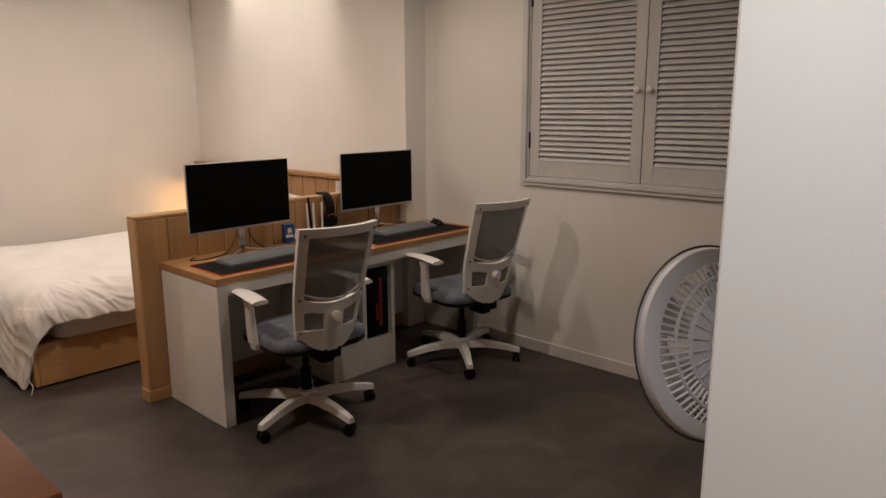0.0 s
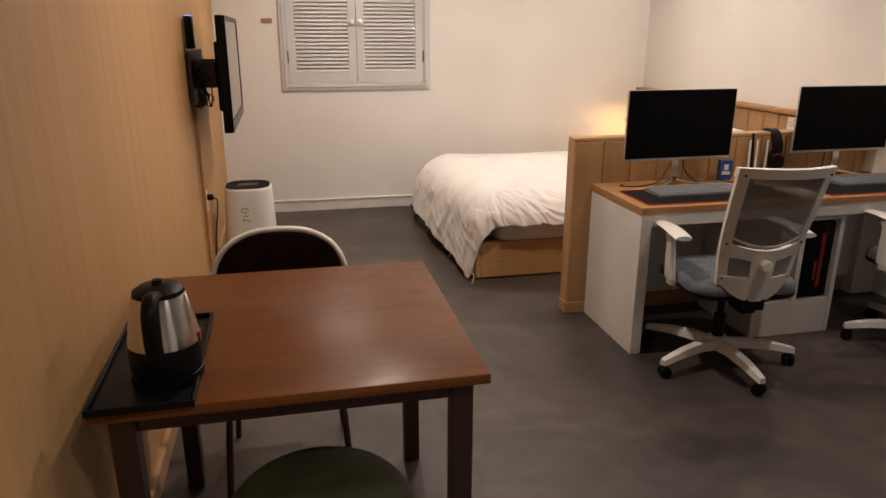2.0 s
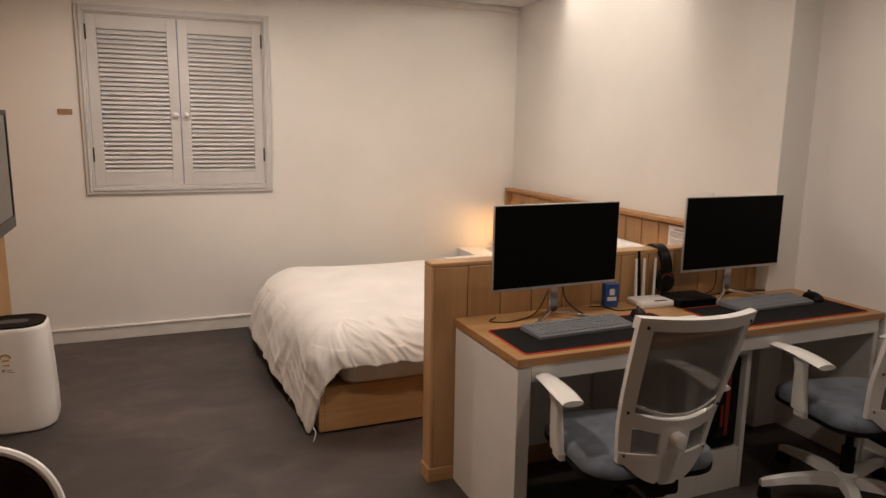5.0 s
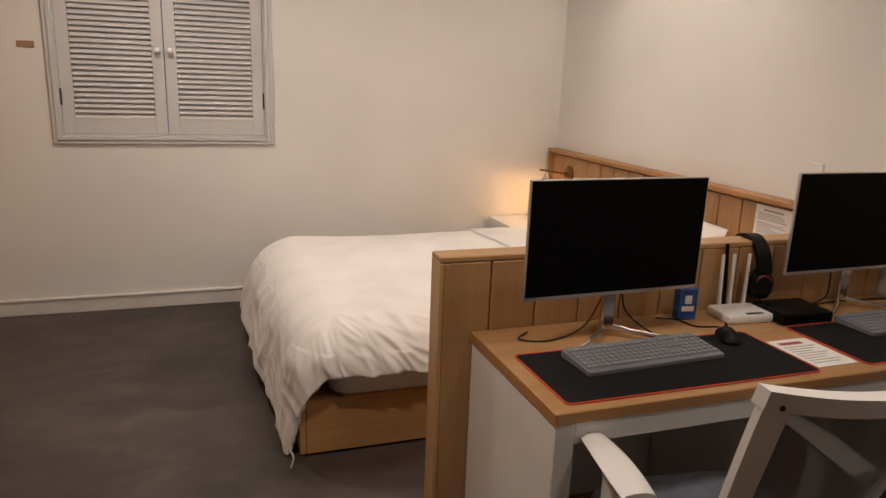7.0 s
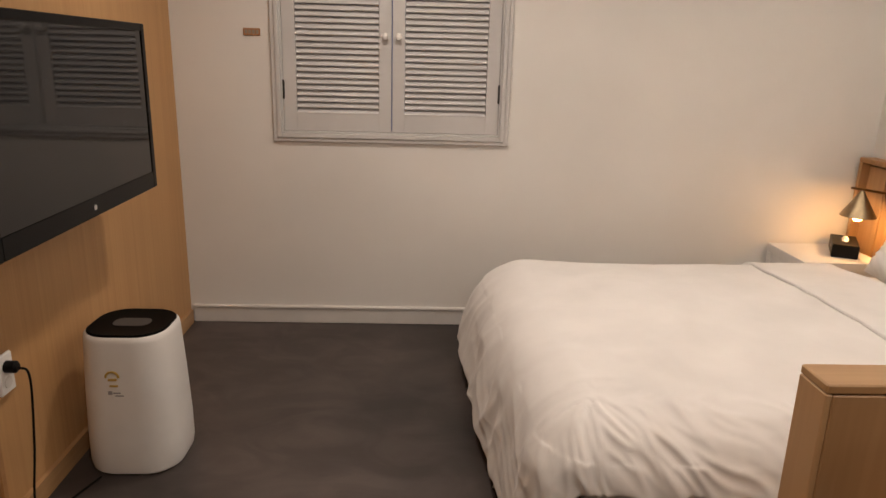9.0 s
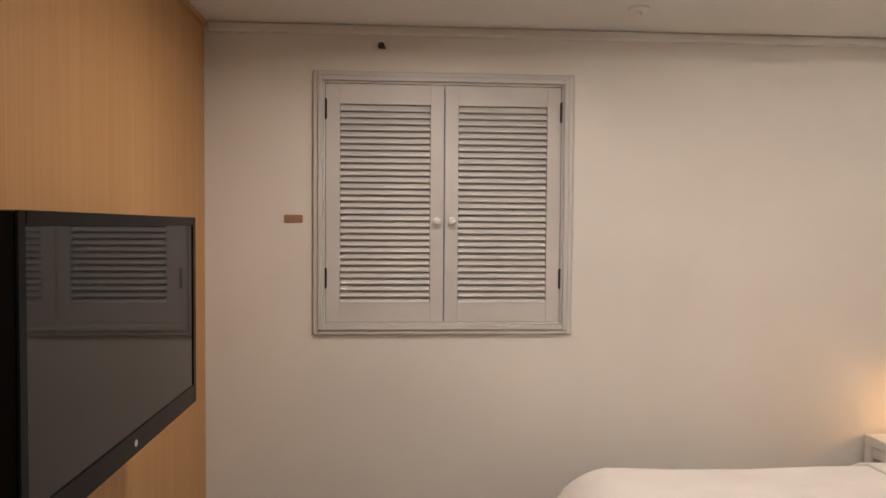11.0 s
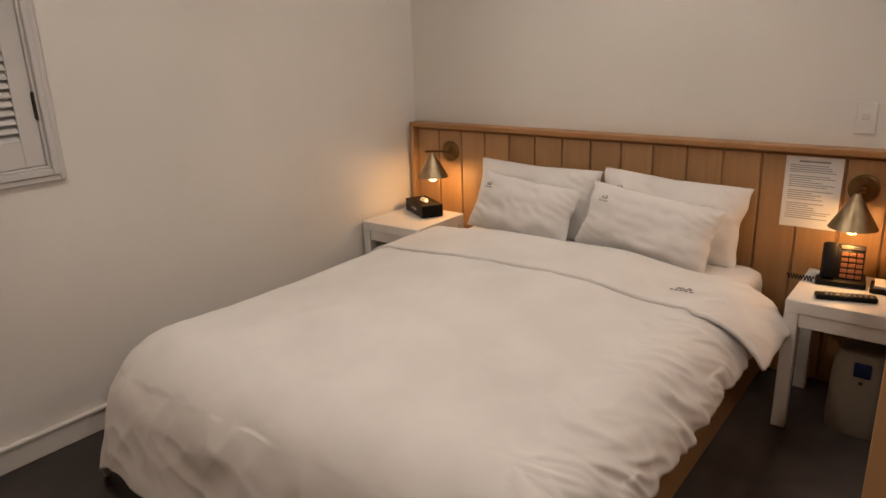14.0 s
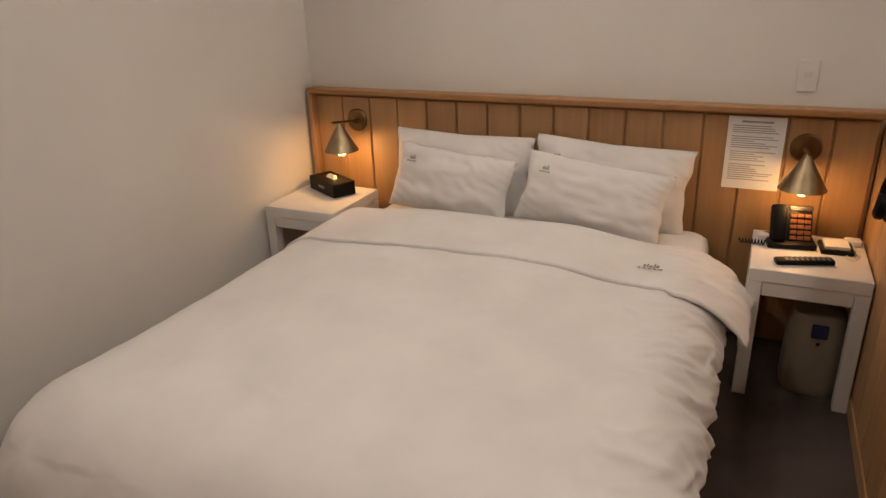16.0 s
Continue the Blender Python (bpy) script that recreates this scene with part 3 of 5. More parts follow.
copy_thing(mo, pose(3.61, 2.98, KZ + 0.003, 0, 0, -12))

rt = base("router", "white wireless router with three upright antennas", "router", pose(2.795, 3.165, KZ, 0, 0, -4))
bm = bmesh.new()
o = rounded(0.175, 0.125, 0.012, 4)
loft(bm, [[(x * 0.97, y * 0.97, 0.002) for x, y in o], [(x, y, 0.008) for x, y in o], [(x, y, 0.024) for x, y in o], [(x * 0.96, y * 0.95, 0.029) for x, y in o]])
done(bm, "body", APPL, rt, True)
block("label_strip", BLACK, (-0.01, 0.055, -0.052, -0.038, 0.0292, 0.0302), 0.0003, rt)
for ax, mat, dx_ in ((-0.04, APPL, -0.004), (0.0, APPL, 0.0), (0.055, APPL, 0.006)):
    bm = bmesh.new()
    tube(bm, [(ax, 0.058, 0.02), (ax + dx_ * 0.3, 0.06, 0.06), (ax + dx_, 0.064, 0.205)], 0.0075, 8, False, 0.0055)
    done(bm, "antenna", mat, rt, True)
bm = bmesh.new()
tube(bm, [(-0.012, 0.074, 0.012), (-0.010, 0.078, 0.08), (-0.022, 0.080, 0.238)], 0.0085, 8, False, 0.0065)
done(bm, "antenna", BLACK, rt, True)

tb = base("set_top_box", "flat black media box lying on the desk", "media box", pose(2.975, 3.125, KZ, 0, 0, -3))
block("case", BLACK, (-0.10, 0.10, -0.075, 0.075, 0.004, 0.042), 0.005, tb, seg=2)
block("front", TVBODY, (-0.098, 0.098, -0.0785, -0.0755, 0.007, 0.039), 0.001, tb)
for fx in (-0.08, 0.08):
    block("foot", RUBBER, (fx - 0.01, fx + 0.01, -0.06, 0.06, 0.0, 0.0042), 0.001, tb)


def headset(m, lab):
    """Local: hung by its band; x across the cups, z up, origin at the lowest point."""
    e = base("headset", lab, "headset", m)
    arc = [(0.082 * math.cos(a), 0, 0.115 + 0.092 * math.sin(a)) for a in [math.pi * k / 20 for k in range(21)]]
    bm = bmesh.new()
    rings = []
    for k, (x, y, z) in enumerate(arc):
        a = math.pi * k / 20
        t, w = 0.008, 0.021
        rings.append([(x + dx2 * math.cos(a), dy2, z + dx2 * math.sin(a)) for dx2, dy2 in ((-t, -w), (t, -w), (t, w), (-t, w))])
    loft(bm, rings)
    done(bm, "headband", BLACK, e, True)
    inner = [[(p[0] * 0.90, p[1] * 0.8, 0.115 + (p[2] - 0.115) * 0.90) for p in r] for r in rings[3:18]]
    done(loft(bmesh.new(), inner), "padding", RED, e, True)
    for s in (-1, 1):
        bm = bmesh.new()
        lathe(bm, ((0.030, -0.016), (0.040, -0.010), (0.042, 0.006), (0.030, 0.016)), 20, pose(s * 0.078, 0, 0.078, 0, s * 82), 1.0, 0.9)
        done(bm, "ear_cup", BLACK, e, True)
        bm = bmesh.new()
        tube(bm, [Vector((s * 0.060, 0.030 * math.cos(q), 0.078 + 0.036 * math.sin(q))) for q in [2 * math.pi * k / 18 for k in range(18)]], 0.010, 8, True)
        done(bm, "ear_cushion", RUBBER, e, True)
        bm = bmesh.new()
        tube(bm, [Vector((s * 0.090, 0.026 * math.cos(q), 0.078 + 0.030 * math.sin(q))) for q in [2 * math.pi * k / 18 for k in range(18)]], 0.003, 6, True)
        done(bm, "red_ring", RED, e, True)
    cable = curve_pts([(-0.082, 0.0, 0.035), (-0.10, 0.01, -0.02), (-0.05, 0.05, -0.06), (-0.07, 0.03, 0.0), (-0.11, 0.02, 0.02)], 8)
    done(tube(bmesh.new(), cable, 0.0025, 6), "cable", RED, e, True)
    return e


headset(pose(2.93, 3.303, DZ - 0.236, 0, 0, 80) @ Matrix.Scale(1.18, 4), "black and red headset hung over the divider top")

cd = base("drink_can", "small blue printed carton by the divider", "carton", pose(2.60, 3.205, KZ, 0, 0, -10))
block("body", BLUE, (-0.034, 0.034, -0.018, 0.018, 0, 0.108), 0.003, cd)
block("print", APPL, (-0.022, 0.022, -0.0195, -0.0183, 0.03, 0.048), 0.0005, cd)
block("print", APPL, (-0.012, 0.012, -0.0195, -0.0183, 0.056, 0.085), 0.0005, cd)

pm = base("leaflet", "white printed leaflet lying on the desk", "leaflet", pose(2.785, 2.855, KZ, 0, 0, 0))
block("sheet", PAPER, (-0.072, 0.078, -0.095, 0.1, 0.0, 0.0012), 0, pm)
block("print", REDINK, (-0.05, 0.035, 0.062, 0.08, 0.0013, 0.0016), 0, pm)
for k in range(8):
    block("print", INK, (-0.058, 0.058 - 0.02 * (k % 3), 0.042 - 0.016 * k, 0.047 - 0.016 * k, 0.0013, 0.0016), 0, pm)

for pts, mat in (([(2.02, 3.20, KZ + 0.004), (1.97, 3.15, KZ + 0.004), (2.06, 3.12, KZ + 0.004), (2.20, 3.17, KZ + 0.02), (2.25, 3.14, KZ + 0.15)], LEGMET),
                 ([(2.30, 3.14, KZ + 0.16), (2.34, 3.16, KZ + 0.06), (2.40, 3.10, KZ + 0.005), (2.45, 3.06, KZ + 0.005)], BLACK),
                 ([(2.62, 3.06, KZ + 0.02), (2.58, 3.12, KZ + 0.004), (2.56, 3.19, KZ + 0.004), (2.50, 3.22, KZ + 0.004)], BLACK),
                 ([(3.20, 3.19, KZ + 0.15), (3.16, 3.16, KZ + 0.05), (3.11, 3.2, KZ + 0.004), (3.30, 3.22, KZ + 0.004), (3.55, 3.2, KZ + 0.004)], BLACK)):
    tagged(done(tube(bmesh.new(), curve_pts(pts, 10), 0.0028, 6), "cable", mat, None, True), "thin cable trailing over the desk top", "cable", "desk cables")


# ---- office chairs ----
def office_chair(m, turn_base):
    """Local: origin on the floor under the column, facing +y."""
    e = base("office_chair", "white swivel chair with grey mesh back and blue-grey seat", "office chair", m, "office chairs at the desk")
    for k in range(5):
        a = radians(turn_base + 72 * k)
        c, s = math.cos(a), math.sin(a)
        bm = bmesh.new()
        rings = []
        for t, w, hgt, z in ((0.02, 0.030, 0.045, 0.095), (0.12, 0.028, 0.040, 0.105), (0.23, 0.024, 0.034, 0.098), (0.325, 0.019, 0.030, 0.082), (0.35, 0.015, 0.026, 0.076)):
            ring = []
            for u, v in ((-1, -0.5), (-0.75, 0.42), (-0.4, 0.5), (0.4, 0.5), (0.75, 0.42), (1, -0.5)):
                ring.append((c * t - s * u * w, s * t + c * u * w, z + v * hgt))
            rings.append(ring)
        loft(bm, rings)
        done(bm, "base_leg", WPLAST, e, True)
        bm = bmesh.new()
        cx, cy = c * 0.33, s * 0.33
        tube(bm, [(cx, cy, 0.05), (cx, cy, 0.075)], 0.008, 8)
        b = a + 0.7 + k
        for d in (-1, 1):
            lathe(bm, ((0.010, -0.009), (0.026, -0.008), (0.0275, 0), (0.026, 0.008), (0.010, 0.009)), 14,
                  Matrix.Translation((cx - 0.014 * math.sin(b) * d, cy + 0.014 * math.cos(b) * d, 0.0277)) @ Matrix.Rotation(b, 4, "Z") @ Matrix.Rotation(math.pi / 2, 4, "X"))
        box(bm, -0.014, 0.014, -0.02, 0.02, 0.028, 0.056, 0.006, 1, Matrix.Translation((cx, cy, 0)) @ Matrix.Rotation(b, 4, "Z"))
        done(bm, "caster", BLACK, e, True)
    done(lathe(bmesh.new(), ((0.045, 0.075), (0.045, 0.128), (0.03, 0.135)), 20), "hub", WPLAST, e, True)
    done(lathe(bmesh.new(), ((0.027, 0.13), (0.027, 0.24), (0.016, 0.242), (0.016, 0.36)), 16), "gas_column", BLACK, e, True)
    bm = bmesh.new()
    box(bm, -0.09, 0.09, -0.11, 0.11, 0.355, 0.395, 0.012, 2)
    tube(bm, [(0.08, 0.02, 0.372), (0.20, 0.04, 0.365)], 0.007, 8)
    box(bm, -0.035, 0.035, -0.225, -0.10, 0.33, 0.39, 0.012, 2)
    done(bm, "mechanism", BLACK, e, True)
    o = rounded(0.49, 0.47, 0.11, 7)
    bm = bmesh.new()
    loft(bm, [[(x * 0.93, y * 0.93, 0.393) for x, y in o], [(x, y, 0.402) for x, y in o], [(x, y, 0.418) for x, y in o]])
    done(bm, "seat_pan", BLACK, e, True)
    bm = bmesh.new()

    def crown(x, y, k):
        return 0.012 * (1 - (x / 0.25) ** 2) * k - 0.018 * max(0, (y - 0.12) / 0.12) ** 2
    loft(bm, [[(x * s, y * s, z + crown(x * s, y * s, kk)) for x, y in o] for s, z, kk in
              ((0.985, 0.419, 0), (1.0, 0.432, 0), (0.985, 0.450, 0.4), (0.93, 0.462, 0.7), (0.7, 0.468, 1), (0.35, 0.470, 1), (0.03, 0.470, 1))])
    done(bm, "seat", SEAT, e, True)

    # back: frame in plan curve, leaning away
    def bp(u, z, off=0.0):
        """A point of the back: u from -1 to 1 across, z height."""
        t = (z - 0.43) / 0.56
        half = 0.150 + 0.042 * t + 0.010 * math.sin(t * math.pi)
        y = -0.255 - 0.05 * math.sin(min(1, t * 1.25) * math.pi * 0.5) - 0.125 * max(0.0, t - 0.30) ** 1.35 * 1.25 + 0.055 * u * u
        return Vector((half * u, y + off, z))

    def strip(outline, thick):
        """A curved plate on the back through a closed outline of (u, z)."""
        bmx = bmesh.new()
        loft(bmx, [[bp(u, z, -thick / 2) for u, z in outline], [bp(u, z, thick / 2) for u, z in outline]])
        return bmx

    def plate(bmx, u0, u1, z0, z1, thick, nu=8, nz=6):
        g = [[[bmx.verts.new(bp(u0 + (u1 - u0) * i / nu, (z0(i / nu) if callable(z0) else z0) * (1 - j / nz) + (z1(i / nu) if callable(z1) else z1) * j / nz, d)) for j in range(nz + 1)] for i in range(nu + 1)] for d in (-thick / 2, thick / 2)]
        for i in range(nu):
            for j in range(nz):
                for k in (0, 1):
                    bmx.faces.new((g[k][i][j], g[k][i + 1][j], g[k][i + 1][j + 1], g[k][i][j + 1]))
        rim = [(i, 0) for i in range(nu)] + [(nu, j) for j in range(nz)] + [(nu - i, nz) for i in range(nu)] + [(0, nz - j) for j in range(nz)]
        for (a, b), (c, d) in zip(rim, rim[1:] + rim[:1]):
            bmx.faces.new((g[0][a][b], g[0][c][d], g[1][c][d], g[1][a][b]))

    bm = bmesh.new()
    plate(bm, -1.0, -0.80, 0.47, 0.985, 0.020, 3, 18)
    plate(bm, 0.80, 1.0, 0.47, 0.985, 0.020, 3, 18)
    plate(bm, -1.02, 1.02, 0.955, 0.995, 0.034, 14, 3)
    low = lambda f: 0.405 + 0.085 * abs(2 * f - 1) ** 2.6
    plate(bm, -0.99, 0.99, low, 0.515, 0.026, 14, 3)
    arch = lambda f: 0.668 - 0.028 * (1 - (2 * f - 1) ** 2)
    plate(bm, -0.84, 0.84, lambda f: 0.615 - 0.025 * (1 - (2 * f - 1) ** 2), arch, 0.024, 14, 3)
    plate(bm, -0.30, 0.30, 0.50, 0.62, 0.024, 4, 4)
    plate(bm, -0.82, 0.82, lambda f: 0.690 - 0.040 * (1 - (2 * f - 1) ** 2), lambda f: 0.700 - 0.040 * (1 - (2 * f - 1) ** 2), 0.012, 14, 1)
    done(bm, "back_frame", WPLAST, e, True)
    bm = bmesh.new()
    plate(bm, -0.82, 0.82, 0.66, 0.962, 0.003, 12, 10)
    plate(bm, -0.82, -0.28, 0.505, 0.60, 0.003, 4, 4)
    plate(bm, 0.28, 0.82, 0.505, 0.60, 0.003, 4, 4)
    done(bm, "mesh_back", MESH, e, True)
    bm = bmesh.new()
    k0 = bp(0.0, 0.575, -0.013)
    lathe(bm, ((0.024, 0.0), (0.026, 0.016), (0.020, 0.03), (0.006, 0.032)), 16, Matrix.Translation(k0) @ Matrix.Rotation(math.pi / 2, 4, "X"))
    done(bm, "lumbar_knob", APPL, e, True)
    for u in (-0.9, 0.9):
        for z in (0.505, 0.665, 0.965):
            q = bp(u, z, -0.012)
            if z > 0.9:
                q.y -= 0.006
            done(lathe(bmesh.new(), ((0.006, 0.0), (0.005, 0.002)), 8, Matrix.Translation(q) @ Matrix.Rotation(math.pi / 2, 4, "X")), "screw", IRON, e)
    block("back_bracket", BLACK, (-0.05, 0.05, -0.262, -0.20, 0.36, 0.47), 0.012, e, seg=2)
    for s in (-1, 1):
        bm = bmesh.new()
        ring = lambda w, d, x, y, z: [(x + a, y + b, z) for a, b in rounded(w, d, min(w, d) * 0.3, 3)]
        loft(bm, [ring(0.026, 0.075, s * 0.262, 0.0, 0.425), ring(0.028, 0.065, s * 0.268, 0.0, 0.50), ring(0.026, 0.052, s * 0.272, 0.0, 0.60), ring(0.034, 0.06, s * 0.275, 0.005, 0.632)])
        box(bm, min(s * 0.10, s * 0.268), max(s * 0.10, s * 0.268), -0.03, 0.03, 0.394, 0.424, 0.006)
        done(bm, "arm_post", WPLAST, e, True)
        bm = bmesh.new()
        rows = []
        for k in range(11):
            t = k / 10
            y = -0.135 + 0.30 * t
            w = 0.030 + 0.012 * math.sin(math.pi * min(1, 0.25 + t * 0.9))
            z = 0.640 + 0.020 * math.sin(math.pi * (0.15 + 0.7 * t)) - 0.012
            rows.append([(s * 0.278 + w * math.cos(q), y, z + 0.013 + 0.011 * math.sin(q)) for q in [2 * math.pi * j / 10 for j in range(10)]])
        loft(bm, rows)
        done(bm, "armrest", WPLAST, e, True)
    return e


ch = office_chair(pose(2.225, 2.565, 0, 0, 0, -7), 60)
office_chair(pose(3.325, 2.51, 0, 0, 0, -10), 23)

# ---- bed ----
BX0, BX1, BY0, BY1 = 1.415, 3.45, 3.885, 5.40
bd = base("bed", "double bed with an oak base and pale mattress", "bed", pose(0, 0, 0))
bm = bmesh.new()
box(bm, BX0 - 0.005, BX0 + 0.02, BY0, BY1, 0.012, 0.242, 0.003)
box(bm, BX0 + 0.021, BX1, BY0, BY0 + 0.025, 0.012, 0.242, 0.003)
box(bm, BX0 + 0.021, BX1, BY1 - 0.025, BY1, 0.012, 0.242, 0.003)
done(bm, "base_frame", OAK_X, bd)
block("slat_deck", OAK_X, (BX0 + 0.022, BX1, BY0 + 0.027, BY1 - 0.027, 0.20, 0.235), 0, bd)
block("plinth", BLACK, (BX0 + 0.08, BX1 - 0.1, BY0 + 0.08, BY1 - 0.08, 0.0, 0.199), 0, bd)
o = rounded(BX1 - BX0 - 0.14, BY1 - BY0 - 0.03, 0.07, 6)
mx, my = (BX0 + BX1) / 2 + 0.055, (BY0 + BY1) / 2
bm = bmesh.new()
loft(bm, [[(mx + x * s, my + y * s, z) for x, y in o] for s, z in ((0.985, 0.237), (1, 0.255), (1.0, 0.445), (0.99, 0.48), (0.965, 0.498), (0.93, 0.503))])
done(bm, "mattress", LINEN, bd, True)


def fall(d, r):
    """Outward and downward travel of cloth that runs d past an edge rounded by r."""
    if d <= 0:
        return 0.0, 0.0
    q = min(d / r, math.pi / 2)
    return r * math.sin(q), r * (1 - math.cos(q)) + max(0.0, d - r * math.pi / 2)


def ridge(x, y, z):
    """Creased noise with sharp crests."""
    return 1 - 2.6 * abs(noise.noise((x, y, z)))


def cloth(name, mat, x_head, x_edge, foot, near, far, z_top, puff, nx, ny, parent, lift=0.0, ripple=1.0, thick=0.02, r=0.19):
    """A cover over the bed from x_head to past its foot, hanging over both sides."""
    y0, y1 = BY0 + 0.12, BY1 - 0.02
    n_len = x_head - x_edge + foot
    n_wid = near + (y1 - y0) + far
    verts, faces = [], []
    for i in range(nx + 1):
        s = n_len * i / nx
        for j in range(ny + 1):
            w = n_wid * j / ny
            dn, df = near - w, w - (near + y1 - y0)
            dw = max(dn, df)
            sgn = -1 if dn > df else 1
            ds = s - (x_head - x_edge)
            side = min(1.0, max(0.0, (w - near) / (y1 - y0)))
            if ds > 0:
                ds *= 1 - 0.17 * side
            ys = min(max(y0 + (w - near), y0), y1)
            xs = max(x_head - s, x_edge)
            a, b = max(ds, 0.0), max(dw, 0.0)
            q = (a * a + b * b) ** 0.5
            out, drop = fall(q, r if sgn < 0 else 0.19)
            ca, cb = (a / q, b / q) if q else (0.0, 0.0)
            # long folds run down the hanging parts and fan out towards the hem
            hang = max(0.0, q - 0.05)
            round_ = ys - xs + 0.35 * math.atan2(a, b + 1e-6)
            grow = min(1.0, hang / 0.30)
            fold = ridge(round_ * 4.2 + 0.9 * noise.noise((xs * 2, ys * 2, q * 3)), q * 1.6, 2.3 + lift) * 0.022 * ca * (0.55 + noise.noise((ys * 1.9, q * 1.5, 0.7)))
            fold += ridge(round_ * 7.0 - q * 3.0, q * 4.0 + round_, 7.1) * 0.008 + ridge(round_ * 5.0 + q * 9.0, q * 7.0, 1.9) * 0.005
            fold += noise.noise((round_ * 22.0, q * 8.0, 4.4)) * 0.008 * cb
            # the near hem is bunched into short tight creases
            bunch = min(1.0, max(0.0, (dn + 0.12) / 0.20)) if sgn < 0 else 0.0
            slant = round_ + dn * 0.55 + 0.10 * noise.noise((xs * 4.0, dn * 5.0, 2.2))
            tight = bunch * (0.013 * ridge(slant * 9.0, dn * 4.5, 3.7) + 0.008 * ridge(slant * 19.0 + 2 * dn, dn * 9.0, 9.2)) * (1 - 0.6 * ca)
            flare = hang * (0.06 + 0.22 * side * ca) + ripple * (grow * fold + tight)
            ox, oy = (out + flare) * ca, (out + flare) * cb
            edge = min(1.0, max(0.0, min(-max(ds, -0.5) if foot else 0.5, -max(dw, -0.5)) / 0.42))
            soft = noise.noise((xs * 1.6, ys * 1.6, 9 + lift)) * 0.012 + noise.noise((xs * 4.2, ys * 4.2, 3 + lift)) * 0.004
            # pressed creases on the top, folds gathering towards the foot
            lines = 0.0034 * ridge(xs * 2.0 + ys * 2.6, ys * 1.5 - xs * 1.9, 8.0) + 0.0016 * ridge(xs * 6.0, ys * 6.0, 5.5)
            near_foot = (foot > 0) * math.exp(-(min(ds, 0.0) / 0.22) ** 2)
            gather = near_foot * 0.011 * ridge(ys * 3.4 + xs * 1.2, ds * 2.0, 6.2)
            z = z_top + puff * edge * edge * (3 - 2 * edge) + soft * (0.5 + edge) + (lines + gather) * ripple * (1 - 0.8 * grow) + lift - drop
            z += ripple * tight * (1 - min(1.0, b / 0.16)) + 0.022 * grow * noise.noise((round_ * 8.0, 1.5, 2.0)) * (q > 0.2)
            verts.append((xs - ox, ys + sgn * oy, max(z, 0.012)))
    for i in range(nx):
        for j in range(ny):
            k = i * (ny + 1) + j
            faces.append((k, k + 1, k + ny + 2, k + ny + 1))
    me = bpy.data.meshes.new(name)
    me.from_pydata(verts, [], faces)
    me.materials.append(mat)
    me.shade_smooth()
    ob = new(name, me)
    ob.parent = parent
    so = ob.modifiers.new("thickness", "SOLIDIFY")
    so.thickness, so.offset = thick, -1
    return ob


dv_e = base("duvet", "rumpled white cotton duvet turned down at the head", "duvet", pose(0, 0, 0))
cloth("cover", LINEN, 3.05, BX0 + 0.165, 0.60, 0.285, 0.41, 0.532, 0.034, 290, 230, dv_e)
flap = cloth("turned_down_edge", LINEN, 3.09, 2.69, 0.0, 0.325, 0.41, 0.541, 0.034, 60, 180, dv_e, 0.005, 0.6, 0.014, 0.30)
for tx, ty in ((1.372, 3.815), (1.345, 4.35), (1.335, 5.05)):
    z0 = 0.15
    pts = curve_pts([(tx, ty, z0), (tx - 0.008, ty + 0.006, 0.09), (tx + 0.004, ty - 0.004, 0.05), (tx - 0.006, ty, 0.006)], 5)
    done(tube(bmesh.new(), pts, 0.0035, 5), "tie", LINEN, dv_e, True)


def emblem(parent, m, s):
    """A small printed mark of plain bars."""
    for x0, x1, z0, z1 in ((-0.9, -0.6, 0.3, 1.0), (-0.5, -0.3, 0.2, 1.3), (-0.2, 0.2, 0.25, 0.8), (0.3, 0.5, 0.2, 1.5), (0.6, 0.9, 0.3, 1.1),
                           (-1.5, -1.1, -0.5, -0.1), (-0.9, -0.5, -0.5, -0.1), (-0.3, 0.1, -0.5, -0.1), (0.3, 0.7, -0.5, -0.1), (0.9, 1.4, -0.5, -0.1)):
        block("print", LOGO, (x0 * s, x1 * s, -0.0006, 0.0, z0 * s, z1 * s), 0, parent, m)


mark_z = min(flap.data.vertices, key=lambda v: (v.co.x - 2.84) ** 2 + (v.co.y - 4.06) ** 2).co.z
emblem(dv_e, pose(2.84, 4.06, mark_z + 0.004, -90 - 5, 0, -90), 0.030)


